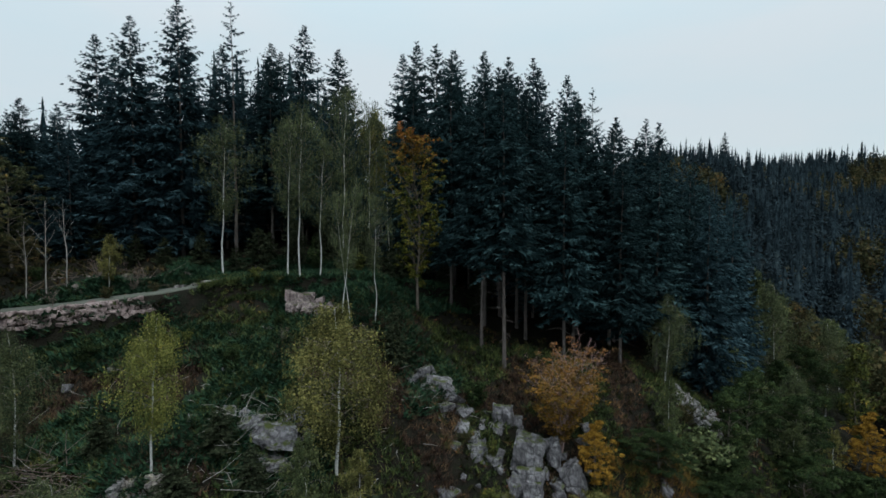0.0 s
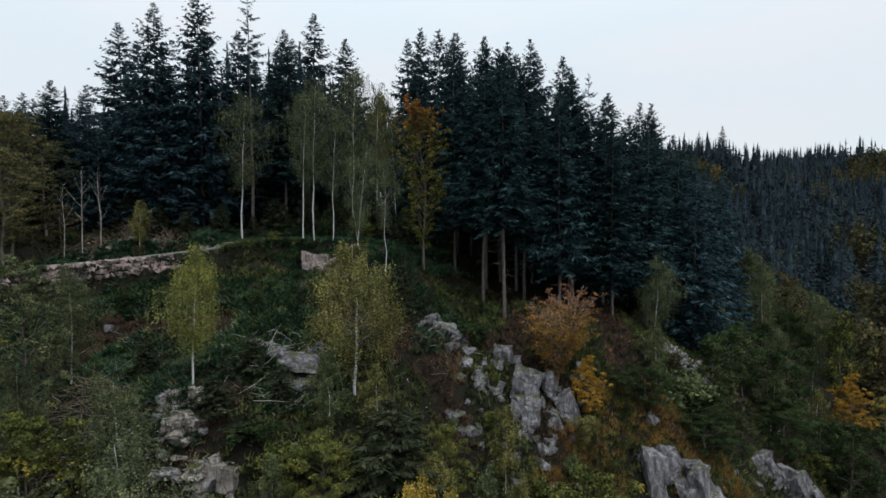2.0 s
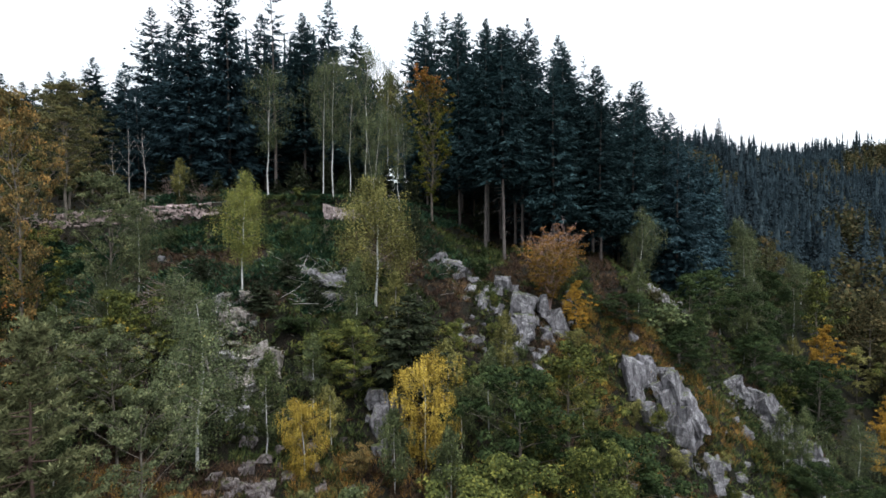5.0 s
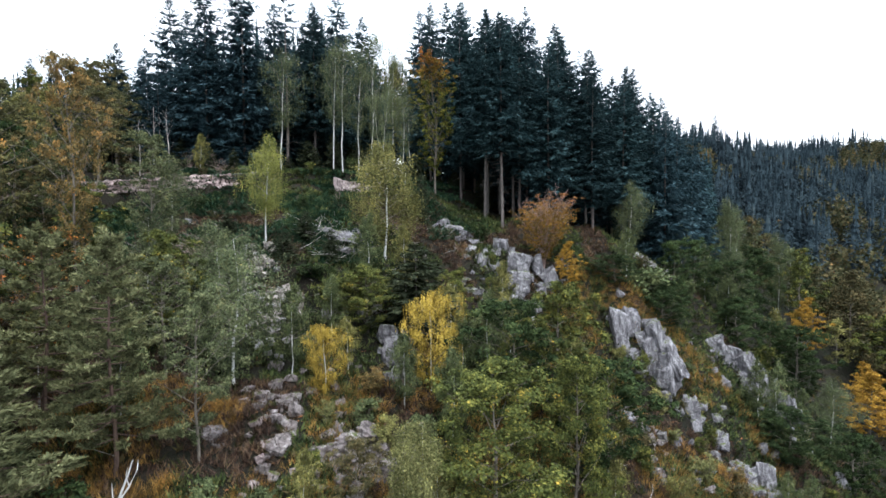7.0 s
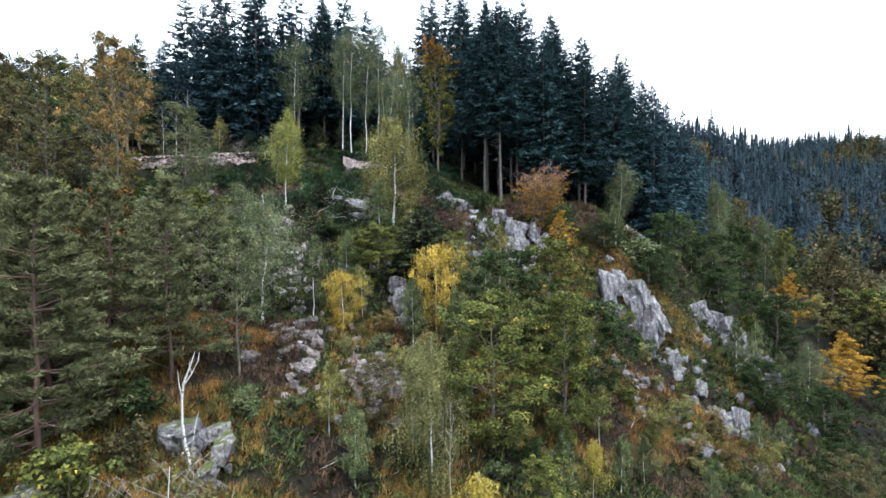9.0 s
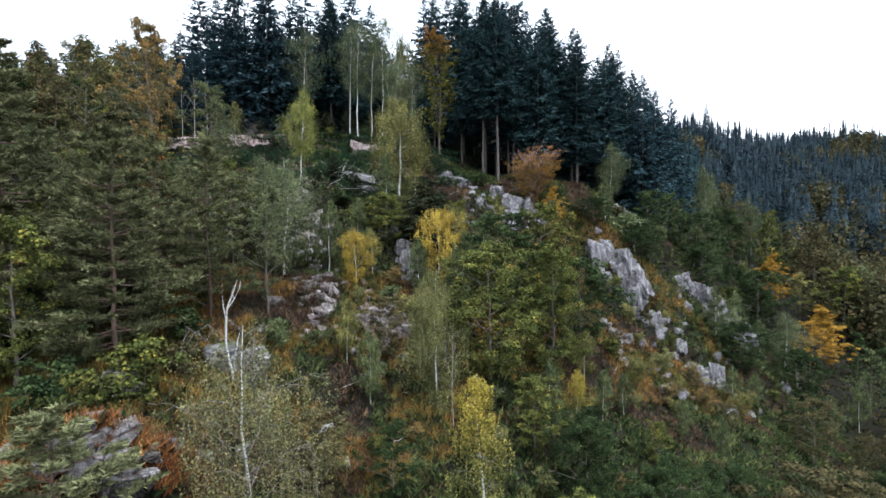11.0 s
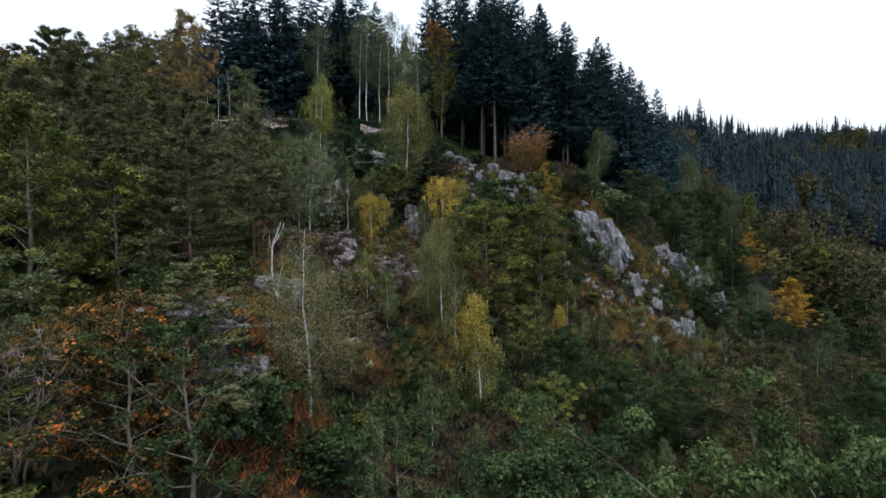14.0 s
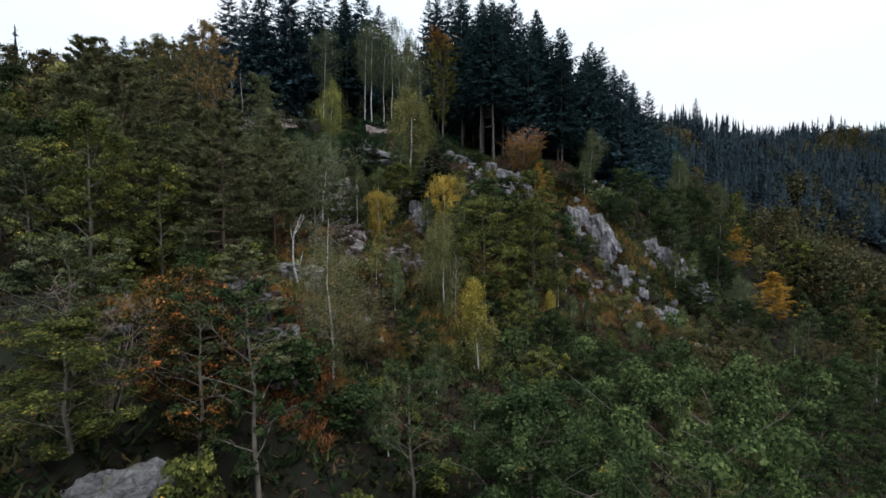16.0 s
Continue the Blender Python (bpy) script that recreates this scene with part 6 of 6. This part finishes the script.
x, y = cover_points(RNG, [(-30, 18), (-12, 18), (-2, 26), (2, 34), (-6, 40), (-24, 32)], 260)
brash("fallen_branches", RNG, x, y, "grey fallen branches lying in the clearing", 0.5, 1.6)
x, y = cover_points(RNG, [(-25, 20.5), (-18, 19.5), (-16.5, 23.5), (-21, 26)], 620)
brash("brash_heap", RNG, x, y, "heap of purple-brown cut branches on the slope", 0.8, 2.6, TWIG)
x, y = cover_points(RNG, [(-24, 21), (-18, 20), (-17, 23), (-21, 25)], 90)
brash("brash_heap", RNG, x, y, "pale grey cut branches on a heap", 0.8, 2.2)
x, y = cover_points(RNG, [(-9, 29), (-5, 28.5), (-4, 33), (-8, 35)], 160)
brash("brash_heap", RNG, x, y, "heap of brown dead twigs in the clearing", 0.7, 1.8, TWIG)
x, y = cover_points(RNG, [(-12, 24), (-8, 25), (-8, 30), (-13, 31)], 120)
brash("brash_heap", RNG, x, y, "heap of grey cut branches beside a ledge", 0.8, 2.4)
x, y = cover_points(RNG, [(-34, 40), (-22, 42), (-20, 45), (-34, 44)], 90)
brash("felled_branches", RNG, x, y, "felled branches beside the track", mat=TWIG)
x, y = cover_points(RNG, [(-16, -6), (-4, 4), (8, 14), (28, 22), (34, 38), (14, 34), (-8, 18), (-16, 10)], 170)
brash("dead_twigs", RNG, x, y, "pale dead branches among the rocks", 0.6, 1.8)

# ---- stones lying about, and the scree ----
STONE_MESHES = {}


def loose_stones(poly, n, lo, hi, mat, label, seed, heap=""):
    rng = np.random.default_rng(seed)
    if mat.name not in STONE_MESHES:
        STONE_MESHES[mat.name] = [rock_mesh("stone", np.random.default_rng(900 + k), (1, rng.uniform(0.6, 0.9), rng.uniform(0.45, 0.8)), mat, 2, 10) for k in range(6)]
    x, y = cover_points(rng, poly, n)
    if heap:
        g = Geo()
        for px, py in zip(x, y):
            me, s = STONE_MESHES[mat.name][rng.integers(6)], rng.uniform(lo, hi)
            turn = np.array(pose(0, 0, 0, *rng.normal(0, 14, 2), rng.uniform(0, 360)).to_3x3()) * s
            g.add(np.array([v.co for v in me.vertices]) @ turn.T + (px, py, at_ground(px, py)), [list(f.vertices) for f in me.polygons])
        tagged(new(heap, g.mesh(heap, mat)), label, "stones", kind="stuff")
        return
    for px, py in zip(x, y):
        s = rng.uniform(lo, hi)
        ob = new("stone", STONE_MESHES[mat.name][rng.integers(6)])
        ob.matrix_basis = pose(px, py, at_ground(px, py) - 0.05 * s, *rng.normal(0, 14, 2), rng.uniform(0, 360)) @ Matrix.Diagonal((s, s, s, 1))
        tagged(ob, label, "stone", "loose stones")


loose_stones([(19, 40), (23, 39.6), (23.6, 43), (20, 44)], 170, 0.2, 0.5, ROCK_RUBBLE, "scree of angular pale stones below birches", 51, "scree")
loose_stones([(-13, 10), (-6, 9), (-1, 15), (-6, 20), (-12, 17)], 46, 0.2, 0.45, ROCK_GULLY, "broken granite stone on the slope", 52)
loose_stones([(-12, 9), (-4, 8), (-2, 14), (-6, 18), (-12, 16)], 24, 0.2, 0.5, ROCK_PINK, "pinkish granite block on the slope", 60)
loose_stones([(-13, 19), (-7, 17), (-5, 22), (-12, 24)], 24, 0.2, 0.6, ROCK_PALE, "broken pale granite stone on the slope", 53)
loose_stones([(0, 27), (9, 26), (10, 34), (-1, 37)], 50, 0.2, 0.6, ROCK, "grey granite stone below an outcrop", 54)
loose_stones([(9, 18), (22, 18), (34, 32), (30, 40), (14, 32)], 80, 0.25, 0.7, ROCK, "grey granite stones scattered below ribs of rock", 55, "scattered_stones")
loose_stones([(-18, -10), (-8, -8), (-6, 4), (-16, 6)], 50, 0.2, 0.7, ROCK_PALE, "broken pale granite stone on the slope", 56)
loose_stones([(-36, 37.5), (-20, 43), (-18, 46), (-34, 43)], 40, 0.15, 0.4, ROCK_PINK, "pinkish stone beside the track", 57)
loose_stones([(-16, 23.6), (-13.4, 23.8), (-11.4, 20.6), (-10, 18), (-13.5, 18.4), (-15, 21.5)], 90, 0.2, 0.6, ROCK_RUBBLE, "pale granite rubble running down the slope", 59)
loose_stones([(-30, 24), (-10, 25), (0, 34), (-8, 42), (-24, 36)], 30, 0.2, 0.5, ROCK, "grey stone showing through bracken", 58)

# ---- dry-stone wall that holds the track ----


def stone_wall():
    rng = np.random.default_rng(61)
    ob = thing("retaining_wall", "dry-stone retaining wall of pinkish granite below the track", "stone wall")
    ob.location = (-29, 36, -7.5)
    meshes = [rock_mesh("wall_stone", np.random.default_rng(700 + k), (1, 0.8, rng.uniform(0.55, 0.85)), ROCK_WALL, 2, 10) for k in range(7)]
    t = np.linspace(1.0, 4.0, 400)
    line = np.stack([np.interp(t, np.arange(len(TRACK)), TRACK[:, c]) for c in range(3)], 1)
    run = np.concatenate([[0], np.cumsum(np.linalg.norm(np.diff(line[:, :2], axis=0), axis=1))])
    for row in range(2, 6):
        s = 0.0
        while s < run[-1]:
            w = rng.uniform(0.34, 0.62)
            k = min(len(run) - 2, int(np.searchsorted(run, s + w / 2)))
            way = unit(line[k + 1, :2] - line[k, :2])
            out = np.array([way[1], -way[0]])
            p = line[k, :2] + out * (1.45 + 0.09 * (5 - row) + rng.normal(0, 0.04))
            z = line[k, 2] - 0.12 - 0.33 * (5 - row) + rng.normal(0, 0.04)
            ends = min(s, run[-1] - s)
            if z > at_ground(*(p + out * 0.5)) - 0.35 and (ends > 1.2 or row < 4):
                b = part("stone", meshes[rng.integers(7)], ob)
                b.matrix_basis = pose(p[0] + 29, p[1] - 36, z + 7.5, *rng.normal(0, 8, 2), math.degrees(math.atan2(way[1], way[0])) + rng.normal(0, 8)) @ Matrix.Diagonal((w * 0.62, 0.36, 0.27, 1))
            s += w
    return ob


stone_wall()
